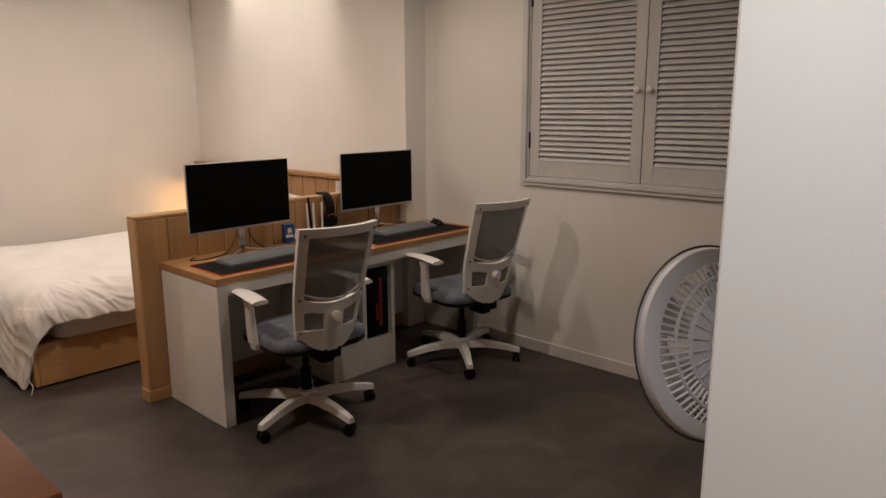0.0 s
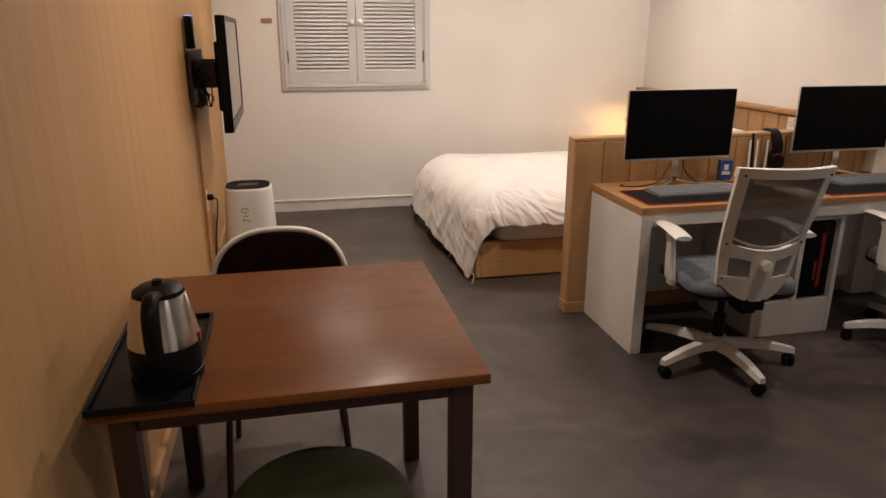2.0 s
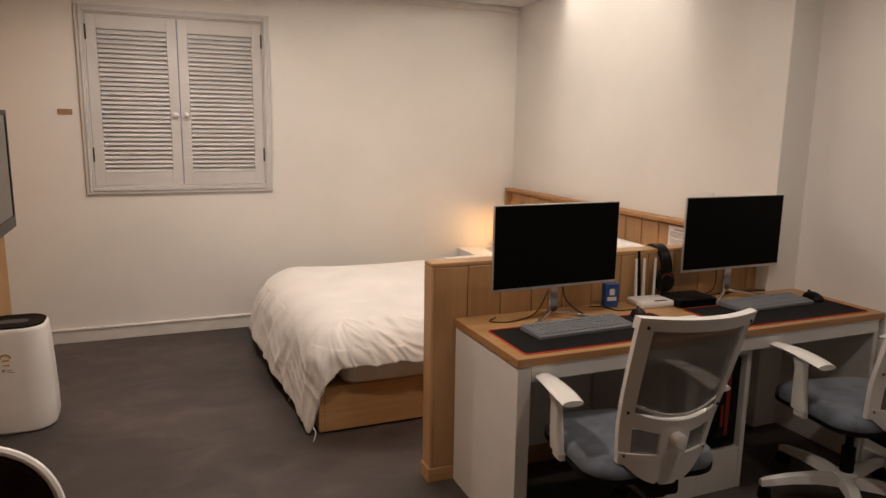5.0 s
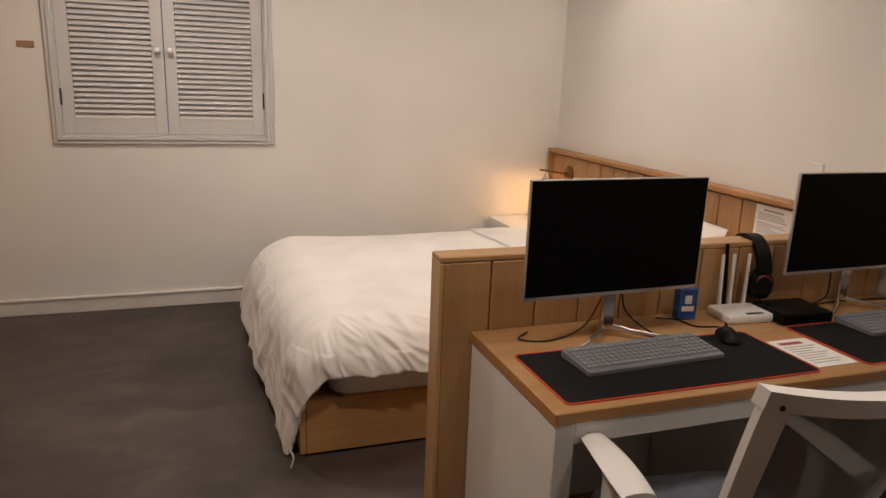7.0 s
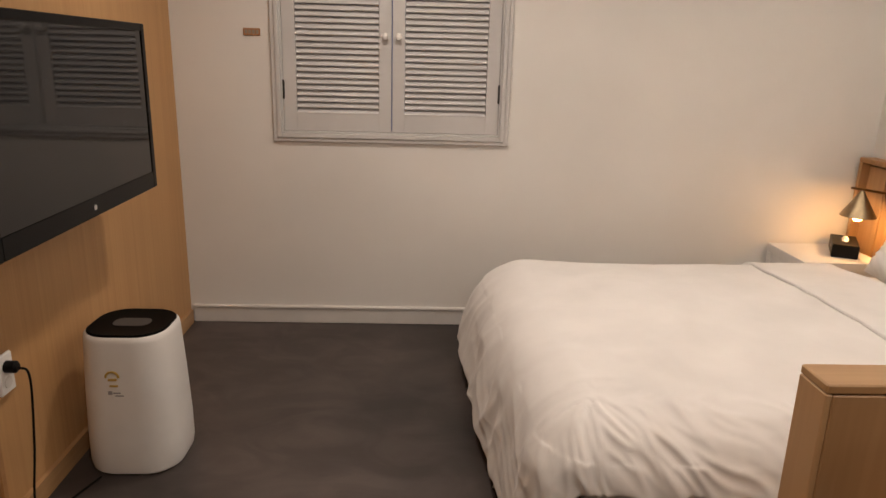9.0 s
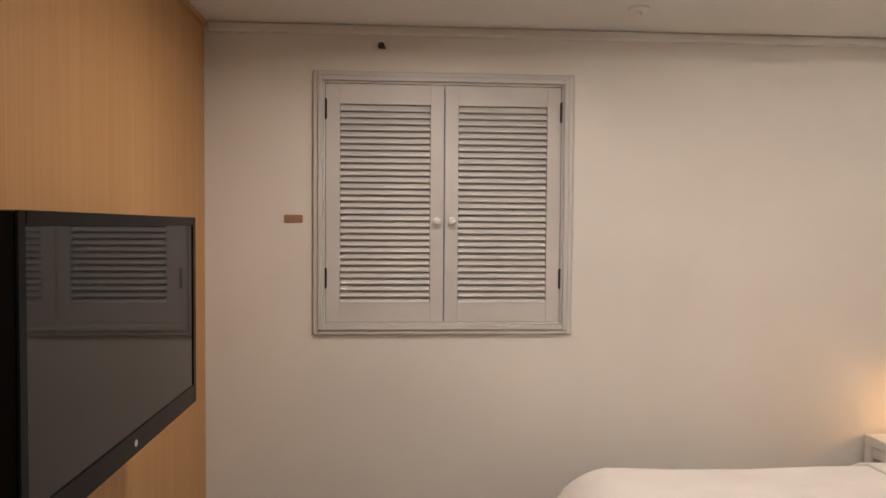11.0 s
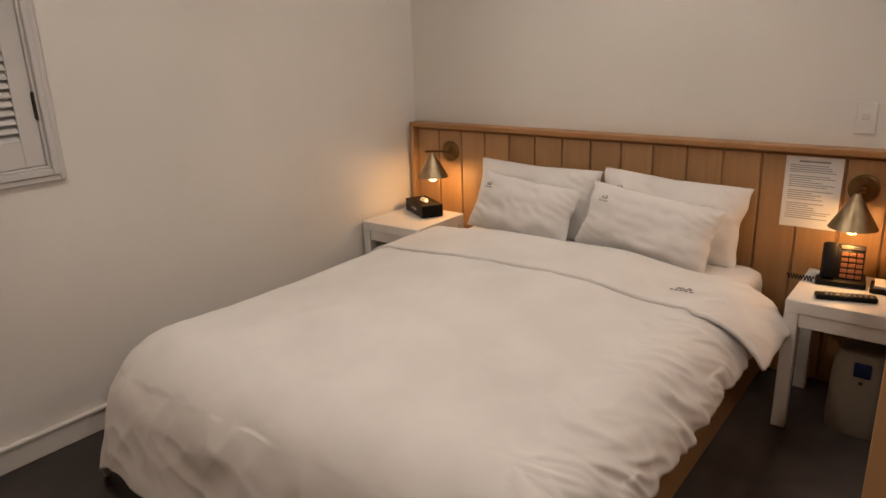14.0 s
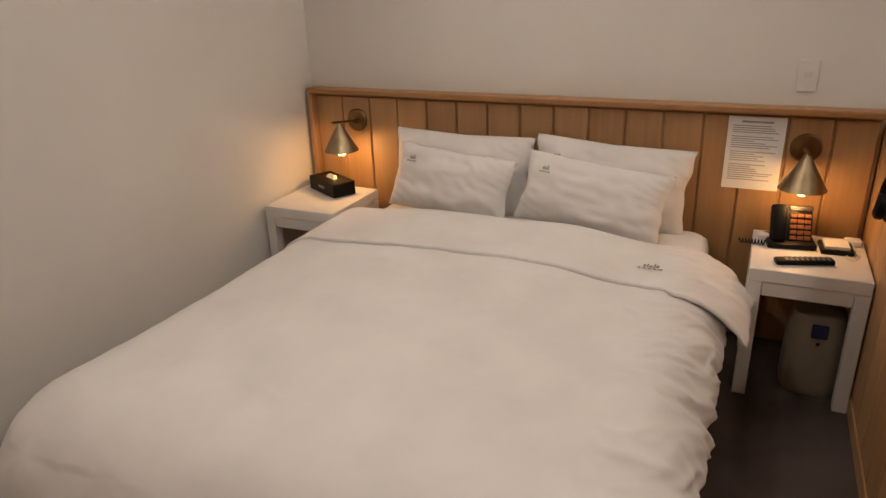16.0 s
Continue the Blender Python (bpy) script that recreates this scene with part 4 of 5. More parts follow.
def pillow(m, w, h, t, seed, mark=True):
    """Local: x across, z up along the pillow, y through it; origin at its lower edge."""
    e = base("pillow", "white cotton pillow leaning on the headboard", "pillow", m, "pillows on the bed")
    nx, nz = 36, 26
    verts, faces = [], []
    for side in (-1, 1):
        for i in range(nx + 1):
            for j in range(nz + 1):
                u, v = 2 * i / nx - 1, 2 * j / nz - 1
                d = max(0.0, (1 - abs(u) ** 2.6) * (1 - abs(v) ** 2.6)) ** 0.55
                pin = 1 - 0.07 * (1 - abs(u)) * abs(v) ** 2
                pin2 = 1 - 0.07 * (1 - abs(v)) * abs(u) ** 2
                rim = 1 - d
                wr = 0.010 * rim * math.sin(u * 17 * (abs(v) + .2) + v * 15 * abs(u) + seed + 5 * noise.noise((u * 2, v * 2, seed))) + 0.016 * noise.noise((u * 2.2, v * 2.2, seed + side)) * d
                crs = 0.014 * d * abs(noise.noise((u * 4 + v, v * 3, seed + 2)))
                verts.append((u * w / 2 * pin2 + 0.008 * noise.noise((v * 3, seed, 1)), side * (t / 2 * d + wr * (0.35 + d) - crs), h / 2 + v * h / 2 * pin))
    k2 = (nx + 1) * (nz + 1)
    for side in (0, 1):
        for i in range(nx):
            for j in range(nz):
                k = side * k2 + i * (nz + 1) + j
                f = (k, k + nz + 1, k + nz + 2, k + 1)
                faces.append(f if side else f[::-1])
    me = bpy.data.meshes.new("case")
    me.from_pydata(verts, [], faces)
    bm = bmesh.new()
    bm.from_mesh(me)
    bmesh.ops.remove_doubles(bm, verts=bm.verts, dist=0.004)
    bm.to_mesh(me)
    bm.free()
    me.materials.append(LINEN)
    me.shade_smooth()
    ob = new("case", me)
    ob.parent = e
    if mark:
        emblem(e, pose(-w * 0.33, -t * 0.40, h * 0.72, -14, 0, -14), 0.017)
    return e


PZ0 = 0.50
pillow(pose(3.345, 5.03, PZ0, -17, 0, 270) @ pose(0, 0, 0, 0, 1, 0), 0.70, 0.362, 0.17, 1, False)
pillow(pose(3.345, 4.345, PZ0, -17, 0, 270) @ pose(0, 0, 0, 0, 3, 0), 0.68, 0.362, 0.17, 4)
pillow(pose(3.185, 5.02, PZ0 + 0.022, -24, 0, 272) @ pose(0, 0, 0, 0, 6, 0), 0.57, 0.298, 0.15, 8)
pillow(pose(3.175, 4.385, PZ0 + 0.022, -24, 0, 268) @ pose(0, 0, 0, 0, 6, 0), 0.62, 0.298, 0.15, 13)


# ---- nightstands and what stands on them ----
def nightstand(m):
    """Local: origin at the floor, x depth from the front, y width."""
    e = base("nightstand", "white lacquered open nightstand beside the bed", "nightstand", m, "nightstands")
    w, d, h = 0.39, 0.42, 0.525
    block("top", WHITE, (0, d, 0, w, h - 0.05, h), 0.003, e)
    for lx, ly in ((0.0, 0.0), (0.0, w - 0.048), (d - 0.048, 0.0), (d - 0.048, w - 0.048)):
        block("leg", WHITE, (lx, lx + 0.048, ly, ly + 0.048, 0, h - 0.0505), 0.0025, e)
    block("apron", WHITE, (0.008, 0.026, 0.049, w - 0.049, h - 0.105, h - 0.0505), 0.002, e)
    block("side_panel", WHITE, (0.049, d - 0.049, 0.006, 0.022, h - 0.105, h - 0.0505), 0.002, e)
    block("side_panel", WHITE, (0.049, d - 0.049, w - 0.022, w - 0.006, h - 0.105, h - 0.0505), 0.002, e)
    block("back_panel", WHITE, (d - 0.02, d - 0.006, 0.049, w - 0.049, h - 0.25, h - 0.0505), 0.002, e)
    return e


ns = nightstand(pose(3.020, 5.505, 0))
copy_thing(ns, pose(3.022, 3.352, 0))
NZ = 0.525

ti = base("tissue_box", "black tissue box with a tissue showing", "tissue box", pose(3.335, 5.71, NZ, 0, 0, -28))
block("box", BLACK, (-0.062, 0.062, -0.125, 0.125, 0, 0.07), 0.003, ti)
bm = bmesh.new()
o = rounded(0.045, 0.15, 0.02, 5)
prism(bm, o, 0.0702, 0.0712)
done(bm, "slot", IRON, ti)
bm = bmesh.new()
loft(bm, [[(x * 0.6, y * 0.55, 0.0713) for x, y in o], [(x * 0.55 + 0.004, y * 0.45, 0.082) for x, y in o], [(x * 0.15, y * 0.3 - 0.01, 0.090) for x, y in o]])
done(bm, "tissue", PAPER, ti, True)
block("print", LOGO, (-0.0632, -0.0622, -0.03, 0.03, 0.03, 0.042), 0, ti)

tp = base("telephone", "black desk telephone with lit keys", "telephone", pose(3.335, 3.615, NZ, 0, 0, 8))
t_m = pose(-0.05, 0, 0.012, 0, -62, 0)
bm = bmesh.new()
box(bm, -0.085, 0.05, -0.085, 0.085, 0, 0.022, 0.006, 2)
done(bm, "foot", BLACK, tp, True)
bm = bmesh.new()
box(bm, 0.0, 0.15, -0.072, 0.072, -0.03, 0.0, 0.006, 2, t_m)
done(bm, "body", BLACK, tp, True)
bm = bmesh.new()
box(bm, 0.005, 0.148, 0.022, 0.068, 0.001, 0.03, 0.010, 2, t_m)
done(bm, "handset", BLACK, tp, True)
key = None
for r in range(5):
    for c in range(3):
        b_ = (-0.0095, 0.0095, -0.0115, 0.0115, 0.0, 0.004)
        mm = t_m @ pose(0.022 + 0.0215 * r, -0.056 + 0.0255 * c, 0.001)
        if key is None:
            key = block("key", ORANGE_KEY, (-0.007, 0.008, -0.011, 0.011, 0, 0.004), 0.001, tp, mm)
        else:
            again(key, mm)
bm = bmesh.new()
box(bm, 0.128, 0.145, -0.072, 0.010, 0.001, 0.004, 0.001, 1, t_m)
done(bm, "label_strip", IRON, tp)
coil = [(0.03 + 0.01 * math.cos(k * 0.9) + 0.001 * k * 0.2, 0.10 + 0.0016 * k, 0.012 + 0.01 * math.sin(k * 0.9)) for k in range(60)]
done(tube(bmesh.new(), [(x - 0.09, y - 0.01, z) for x, y, z in coil], 0.0022, 5), "coiled_cord", BLACK, tp, True)

rc = base("remote_control", "black television remote control on the nightstand", "remote control", pose(3.125, 3.565, NZ, 0, 0, 108))
block("shell", BLACK, (-0.10, 0.10, -0.023, 0.023, 0, 0.02), 0.007, rc, seg=2)
bt = None
for i in range(9):
    for j in range(3):
        mm = pose(-0.08 + 0.018 * i, -0.012 + 0.012 * j, 0.0195)
        bt = again(bt, mm) if bt else block("button", KBASE, (-0.005, 0.005, -0.004, 0.004, 0, 0.0025), 0.0008, rc, mm)
nb = base("memo_pad", "white memo block in a black leather tray", "memo pad", pose(3.305, 3.455, NZ, 0, 0, 4))
block("tray", BLACK, (-0.06, 0.055, -0.055, 0.055, 0, 0.016), 0.003, nb)
block("paper", PAPER, (-0.045, 0.04, -0.042, 0.042, 0.0165, 0.028), 0.001, nb)
cg = base("charger", "small white phone charger with its cable", "charger", pose(3.375, 3.395, NZ, 0, 0, 0))
block("adapter", APPL, (-0.022, 0.022, -0.03, 0.03, 0, 0.026), 0.008, cg, seg=2)
done(tube(bmesh.new(), curve_pts([(-0.02, 0.0, 0.012), (-0.08, -0.005, 0.004), (-0.14, 0.03, 0.004), (-0.17, 0.01, 0.004), (-0.12, -0.012, 0.004), (-0.10, 0.0, 0.004)], 8), 0.0022, 6), "cable", APPL, cg, True)
ad = base("plug_adapter", "small white plug adapter by the telephone", "adapter", pose(3.32, 3.71, NZ, 0, 0, 0))
block("body", APPL, (-0.02, 0.02, -0.025, 0.015, 0, 0.03), 0.006, ad, seg=2)

hm = base("humidifier", "cream canister appliance with a blue button under the nightstand", "appliance", pose(3.20, 3.475, 0))
bm = bmesh.new()
o = rounded(0.20, 0.215, 0.07, 7)
loft(bm, [[(x * s, y * s, z) for x, y in o] for s, z in ((0.94, 0.0), (0.99, 0.012), (1, 0.05), (0.98, 0.22), (0.93, 0.285), (0.80, 0.322), (0.5, 0.337), (0.1, 0.34))])
done(bm, "body", CREAM, hm, True)
bm = bmesh.new()
box(bm, -0.104, -0.088, -0.028, 0.028, 0.245, 0.30, 0.006, 2)
done(bm, "blue_panel", NAVY, hm, True)
done(lathe(bmesh.new(), ((0.007, 0), (0.005, 0.004)), 12, pose(-0.0985, 0, 0.222, 0, -90)), "port", IRON, hm)


# ---- wall sconces ----
def sconce(m):
    """Local: origin at the round wall plate, x away from the wall, z up."""
    e = base("wall_sconce", "brass cone reading lamp, lit, on the headboard", "wall lamp", m, "reading lamps")
    bm = bmesh.new()
    lathe(bm, ((0.056, 0.0), (0.056, 0.010), (0.050, 0.016), (0.012, 0.018)), 28, pose(0, 0, 0, 0, 90))
    done(bm, "wall_plate", BRASSD, e, True)
    bm = bmesh.new()
    tube(bm, [(0.016, 0, 0.0), (0.05, 0, 0.004), (0.232, 0.0, 0.030)], 0.006, 8)
    lathe(bm, ((0.010, -0.012), (0.012, 0), (0.010, 0.012)), 12, pose(0.036, 0, 0.0))
    done(bm, "arm", BRASSD, e, True)
    z1, z0 = 0.005, -0.118
    bm = bmesh.new()
    lathe(bm, ((0.010, z1 + 0.010), (0.014, z1), (0.086, z0), (0.083, z0 + 0.0005), (0.012, z1 - 0.004)), 36, pose(0.172, 0, 0))
    for f in [f for f in bm.faces if len(f.verts) > 4]:
        if f.calc_center_median().z < z1:
            bm.faces.remove(f)
    done(bm, "shade", BRASS, e, True)
    bm = bmesh.new()
    prof = [(0.012, -0.035), (0.012, -0.075)]
    done(lathe(bm, prof, 14, pose(0.172, 0, 0)), "socket", BRASSD, e, True)
    bm = bmesh.new()
    lathe(bm, ((0.010, -0.076), (0.020, -0.092), (0.028, -0.112), (0.026, -0.130), (0.014, -0.142), (0.002, -0.144)), 20, pose(0.172, 0, 0))
    done(bm, "bulb", BULB, e, True)
    return e


for sy in (5.63, 3.598):
    sconce(pose(3.499, sy, 0.862, 0, 0, 180))
    lamp = bpy.data.lights.new("sconce_lamp", "POINT")
    lamp.energy, lamp.color, lamp.shadow_soft_size = 2.3, (1.0, 0.50, 0.16), 0.02
    lo = new("sconce_lamp", lamp)
    lo.location = (3.327, sy, 0.862 - 0.165)

pp = base("notice_sheet", "printed white notice sheet pinned to the headboard", "notice", pose(3.4975, 3.888, 0.676, 0, 0, -90))
block("sheet", PAPER, (0.0, 0.212, -0.0015, 0.0, 0, 0.297), 0, pp)
block("print", INK, (0.05, 0.165, -0.0021, -0.0016, 0.272, 0.280), 0, pp)
rnd = random.Random(5)
for k in range(26):
    if k in (4, 11, 17):
        continue
    z = 0.258 - 0.0088 * k
    block("print", INK, (0.018, 0.10 + rnd.random() * 0.095, -0.0021, -0.0016, z, z + 0.0034), 0, pp)

sw = base("light_switch", "white wall switch plate above the headboard", "switch", pose(XB, 3.665, 1.07, 0, 0, -90))
block("plate", APPL, (0, 0.07, -0.010, 0, 0, 0.12), 0.003, sw)
block("rocker", TRIM, (0.022, 0.048, -0.0135, -0.0105, 0.055, 0.075), 0.001, sw)

# ---- television wall ----
WTV = -0.207
tv = base("television", "black flat television on a wall bracket, switched off", "television", pose(0.017, 4.41, 0.96, 0, 0, 90.5))
TW, TH = 0.54, 0.612
block("housing", TVBODY, (-TW, TW, 0.0, 0.045, 0, TH), 0.008, tv, seg=2)
block("screen", TVSCREEN, (-TW + 0.030, TW - 0.030, -0.0022, -0.0005, 0.062, TH - 0.028), 0, tv)
bm = bmesh.new()
box(bm, -TW + 0.001, -TW + 0.0295, -0.006, -0.0003, 0.0, TH, 0.002)
box(bm, TW - 0.0295, TW - 0.001, -0.006, -0.0003, 0.0, TH, 0.002)
box(bm, -TW + 0.030, TW - 0.030, -0.006, -0.0003, TH - 0.0275, TH, 0.002)
box(bm, -TW + 0.030, TW - 0.030, -0.006, -0.0003, 0.0, 0.0615, 0.002)
done(bm, "bezel", TVBODY, tv)
bm = bmesh.new()
box(bm, -0.36, 0.36, 0.046, 0.075, 0.10, 0.48, 0.01)
done(bm, "rear_cover", BLACK, tv)
done(lathe(bmesh.new(), ((0.009, 0.0), (0.009, 0.0015)), 16, pose(0.0, -0.006, 0.030, 90)), "badge", SILVER, tv)
bm = bmesh.new()
box(bm, -0.42, 0.20, 0.198, 0.214, 0.16, 0.43, 0.003)
box(bm, -0.34, -0.27, 0.076, 0.197, 0.23, 0.37, 0.006)
box(bm, 0.10, 0.16, 0.076, 0.197, 0.23, 0.37, 0.006)
done(bm, "bracket", IRON, tv)

rb_ = base("wifi_box", "slim black set-top box on the wall behind the television", "set-top box", pose(-0.198, 4.05, 1.40))
block("case", TVBODY, (0.003, 0.045, -0.04, 0.04, 0.0, 0.17), 0.006, rb_, seg=2)
block("blue_light", BLUELED, (0.012, 0.038, -0.034, 0.034, 0.1702, 0.1722), 0.0005, rb_)
rnd = random.Random(3)
for k in range(5):
    y, x = 3.97 + 0.03 * k, -0.15
    pts = [(x, y, 1.30)] + [(x + rnd.uniform(-0.03, 0.07), y + rnd.uniform(-0.06, 0.06), 1.24 - 0.05 * q) for q in range(4)] + [(x + 0.02, y + 0.03, 1.12 + 0.1 * rnd.random()), (-0.17, 4.12, 1.2)]
    tagged(done(tube(bmesh.new(), curve_pts(pts, 7), 0.0035, 5), "cable", BLACK, None, True), "black cable looped behind the television", "cable", "television cables")
block_b = base("power_adapter", "small black power adapter hanging behind the television", "adapter", pose(-0.135, 4.0, 1.10))
block("case", BLACK, (-0.018, 0.018, -0.03, 0.03, 0, 0.085), 0.006, block_b, seg=2)
bm = bmesh.new()
box(bm, -0.196, -0.178, 4.055, 4.083, 0.08, 1.16, 0.004)
tagged(done(bm, "cable_cover", EDGE), "brown cable cover strip running down the panelled wall", "cable cover")
ot = base("wall_outlet", "white double socket with a black plug in it", "outlet", pose(-0.196, 4.17, 0.46))
block("plate", APPL, (0, 0.012, -0.036, 0.036, 0, 0.125), 0.003, ot)
done(lathe(bmesh.new(), ((0.019, 0), (0.019, 0.03), (0.012, 0.036)), 16, pose(0.012, 0, 0.085, 0, 90)), "plug", BLACK, ot, True)
done(lathe(bmesh.new(), ((0.019, 0), (0.019, 0.0015)), 16, pose(0.012, 0, 0.035, 0, 90)), "socket_face", TRIM, ot)
pts = curve_pts([(-0.15, 4.17, 0.545), (-0.13, 4.19, 0.50), (-0.165, 4.22, 0.25), (-0.165, 4.18, 0.05), (-0.12, 4.20, 0.008), (-0.10, 4.28, 0.008), (-0.06, 4.40, 0.008)], 8)
tagged(done(tube(bmesh.new(), pts, 0.004, 6), "cable", BLACK, None, True), "black power cable hanging from the socket", "cable")

ap = base("air_purifier", "white rounded air purifier with a black top panel", "air purifier", pose(0.03, 4.575, 0, 0, 0, 0))
bm = bmesh.new()
o = rounded(0.335, 0.325, 0.115, 9)
loft(bm, [[(x * s, y * s, z) for x, y in o] for s, z in ((0.90, 0.0), (0.97, 0.010), (1.0, 0.04), (0.995, 0.15), (0.955, 0.32), (0.91, 0.46), (0.895, 0.505), (0.88, 0.520), (0.84, 0.527))])
done(bm, "body", APPL, ap, True)
bm = bmesh.new()
loft(bm, [[(x * s, y * s, z) for x, y in o] for s, z in ((0.83, 0.5272), (0.83, 0.531), (0.80, 0.534), (0.74, 0.531))])
done(bm, "top_panel", SCREEN, ap, True)
bm = bmesh.new()
prism(bm, rounded(0.13, 0.075, 0.03, 6), 0.5312, 0.5325)
done(bm, "display", GREYD, ap)
fy = -0.1535
for b_, mt in (((-0.036, -0.008, 0.375, 0.382), GOLD), ((-0.033, -0.004, 0.352, 0.358), GOLD), ((-0.04, -0.026, 0.322, 0.336), INK), ((-0.022, 0.002, 0.326, 0.331), INK), ((-0.016, 0.012, 0.316, 0.320), INK)):
    block("sticker", mt, (b_[0], b_[1], fy - 0.0035, fy + 0.004, b_[2], b_[3]), 0, ap)
bm = bmesh.new()
tube(bm, [(-0.022 + 0.022 * math.cos(q), fy - 0.001, 0.386 + 0.022 * math.sin(q)) for q in [math.pi * k / 10 for k in range(11)]], 0.004, 6)
done(bm, "sticker", GOLD, ap, True)

tg = base("number_plate", "small tan plate with pale marks on the wall", "plate", pose(0.147, YW, 1.562))
block("plate", TAN, (0, 0.086, -0.006, 0, 0, 0.036), 0.0015, tg)
for k in range(4):
    block("mark", CREAM, (0.008 + 0.019 * k, 0.021 + 0.019 * k, -0.0075, -0.0062, 0.009, 0.027), 0.0003, tg)
hk = base("wall_hook", "small metal wall hook near the ceiling", "hook", pose(0.60, YW, 2.40))
bm = bmesh.new()
lathe(bm, ((0.016, 0), (0.016, 0.006), (0.006, 0.008)), 14, pose(0, 0, 0, 90))
tube(bm, curve_pts([(0, -0.006, 0), (0, -0.035, 0.0), (0.01, -0.045, -0.016), (0.02, -0.04, -0.022)], 6), 0.006, 8)
done(bm, "peg", IRON, hk, True)
sd = base("smoke_detector", "small white ceiling sensor", "sensor", pose(1.71, 5.55, H))
done(lathe(bmesh.new(), ((0.045, 0), (0.045, -0.008), (0.034, -0.016), (0.016, -0.018), (0.014, -0.03), (0.004, -0.031)), 24), "body", APPL, sd, True)

# ---- dining table and what stands by it ----
TX0, TX1, TY0, TY1, TZ = -0.115, 0.745, 1.315, 2.16, 0.735
tbm = base("dining_table", "dark walnut square table with worn glossy top", "table", pose(0, 0, 0))
block("top", WALNUT, (TX0, TX1, TY0, TY1, TZ - 0.026, TZ), 0.004, tbm, seg=2)
for lx, ly in ((TX0 + 0.03, TY0 + 0.03), (TX1 - 0.085, TY0 + 0.03), (TX0 + 0.03, TY1 - 0.085), (TX1 - 0.085, TY1 - 0.085)):
    block("leg", WALNUT_LEG, (lx, lx + 0.052, ly, ly + 0.052, 0, TZ - 0.0265), 0.003, tbm)
bm = bmesh.new()
box(bm, TX0 + 0.083, TX1 - 0.086, TY0 + 0.045, TY0 + 0.063, TZ - 0.075, TZ - 0.0265)
box(bm, TX0 + 0.083, TX1 - 0.086, TY1 - 0.063, TY1 - 0.045, TZ - 0.075, TZ - 0.0265)
box(bm, TX0 + 0.045, TX0 + 0.063, TY0 + 0.083, TY1 - 0.086, TZ - 0.075, TZ - 0.0265)
box(bm, TX1 - 0.063, TX1 - 0.045, TY0 + 0.083, TY1 - 0.086, TZ - 0.075, TZ - 0.0265)
done(bm, "apron", WALNUT_LEG, tbm)

tr = base("serving_tray", "black rectangular tray under the kettle", "tray", pose(-0.012, 1.545, TZ, 0, 0, 1))
bm = bmesh.new()
box(bm, -0.10, 0.10, -0.235, 0.235, 0, 0.006, 0.002)
for b_ in ((-0.108, -0.1005, -0.243, 0.243), (0.1005, 0.108, -0.243, 0.243), (-0.10, 0.10, -0.243, -0.2355), (-0.10, 0.10, 0.2355, 0.243)):
    box(bm, *b_, 0, 0.018, 0.002)
done(bm, "tray", BLACK, tr)

kt = base("kettle", "steel and black electric kettle on a tray", "kettle", pose(0.028, 1.45, TZ + 0.0065, 0, 0, 89))
done(lathe(bmesh.new(), ((0.072, 0), (0.078, 0.004), (0.078, 0.022), (0.070, 0.026)), 32), "power_base", BLACK, kt, True)
done(lathe(bmesh.new(), ((0.070, 0.027), (0.077, 0.03), (0.079, 0.078), (0.0765, 0.088)), 32), "lower_band", BLACK, kt, True)
done(lathe(bmesh.new(), ((0.0760, 0.0885), (0.0755, 0.095), (0.072, 0.12), (0.062, 0.175), (0.057, 0.195), (0.055, 0.199)), 40), "body", STEEL, kt, True)
done(lathe(bmesh.new(), ((0.055, 0.1995), (0.053, 0.208), (0.040, 0.217), (0.012, 0.221), (0.010, 0.230), (0.004, 0.231)), 32), "lid", BLACK, kt, True)
bm = bmesh.new()
path = curve_pts([(-0.045, 0, 0.208), (-0.085, 0, 0.212), (-0.112, 0, 0.18), (-0.112, 0, 0.12), (-0.098, 0, 0.07), (-0.074, 0, 0.05)], 7)
rings = []
for k, p in enumerate(path):
    d = (path[min(k + 1, len(path) - 1)] - path[max(k - 1, 0)]).normalized()
    up = d.cross(Vector((0, 1, 0)))
    rings.append([p + Vector((0, 0.0165 * math.cos(q), 0)) + up * 0.012 * math.sin(q) for q in [2 * math.pi * j / 12 for j in range(12)]])
loft(bm, rings)
done(bm, "handle", BLACK, kt, True)
bm = bmesh.new()
lathe(bm, ((0.012, 0), (0.010, 0.003)), 14, pose(-0.098, 0, 0.205, 0, -35))
done(bm, "switch_light", ORANGE, kt)
bm = bmesh.new()
loft(bm, [[(0.055, -0.022, 0.17), (0.055, 0.022, 0.17), (0.064, 0.0, 0.135)], [(0.084, -0.012, 0.198), (0.084, 0.012, 0.198), (0.080, 0.0, 0.19)]])
done(bm, "spout", STEEL, kt, True)
block("sticker", RED, (-0.014, 0.014, -0.0775, -0.0725, 0.085, 0.105), 0.001, kt)


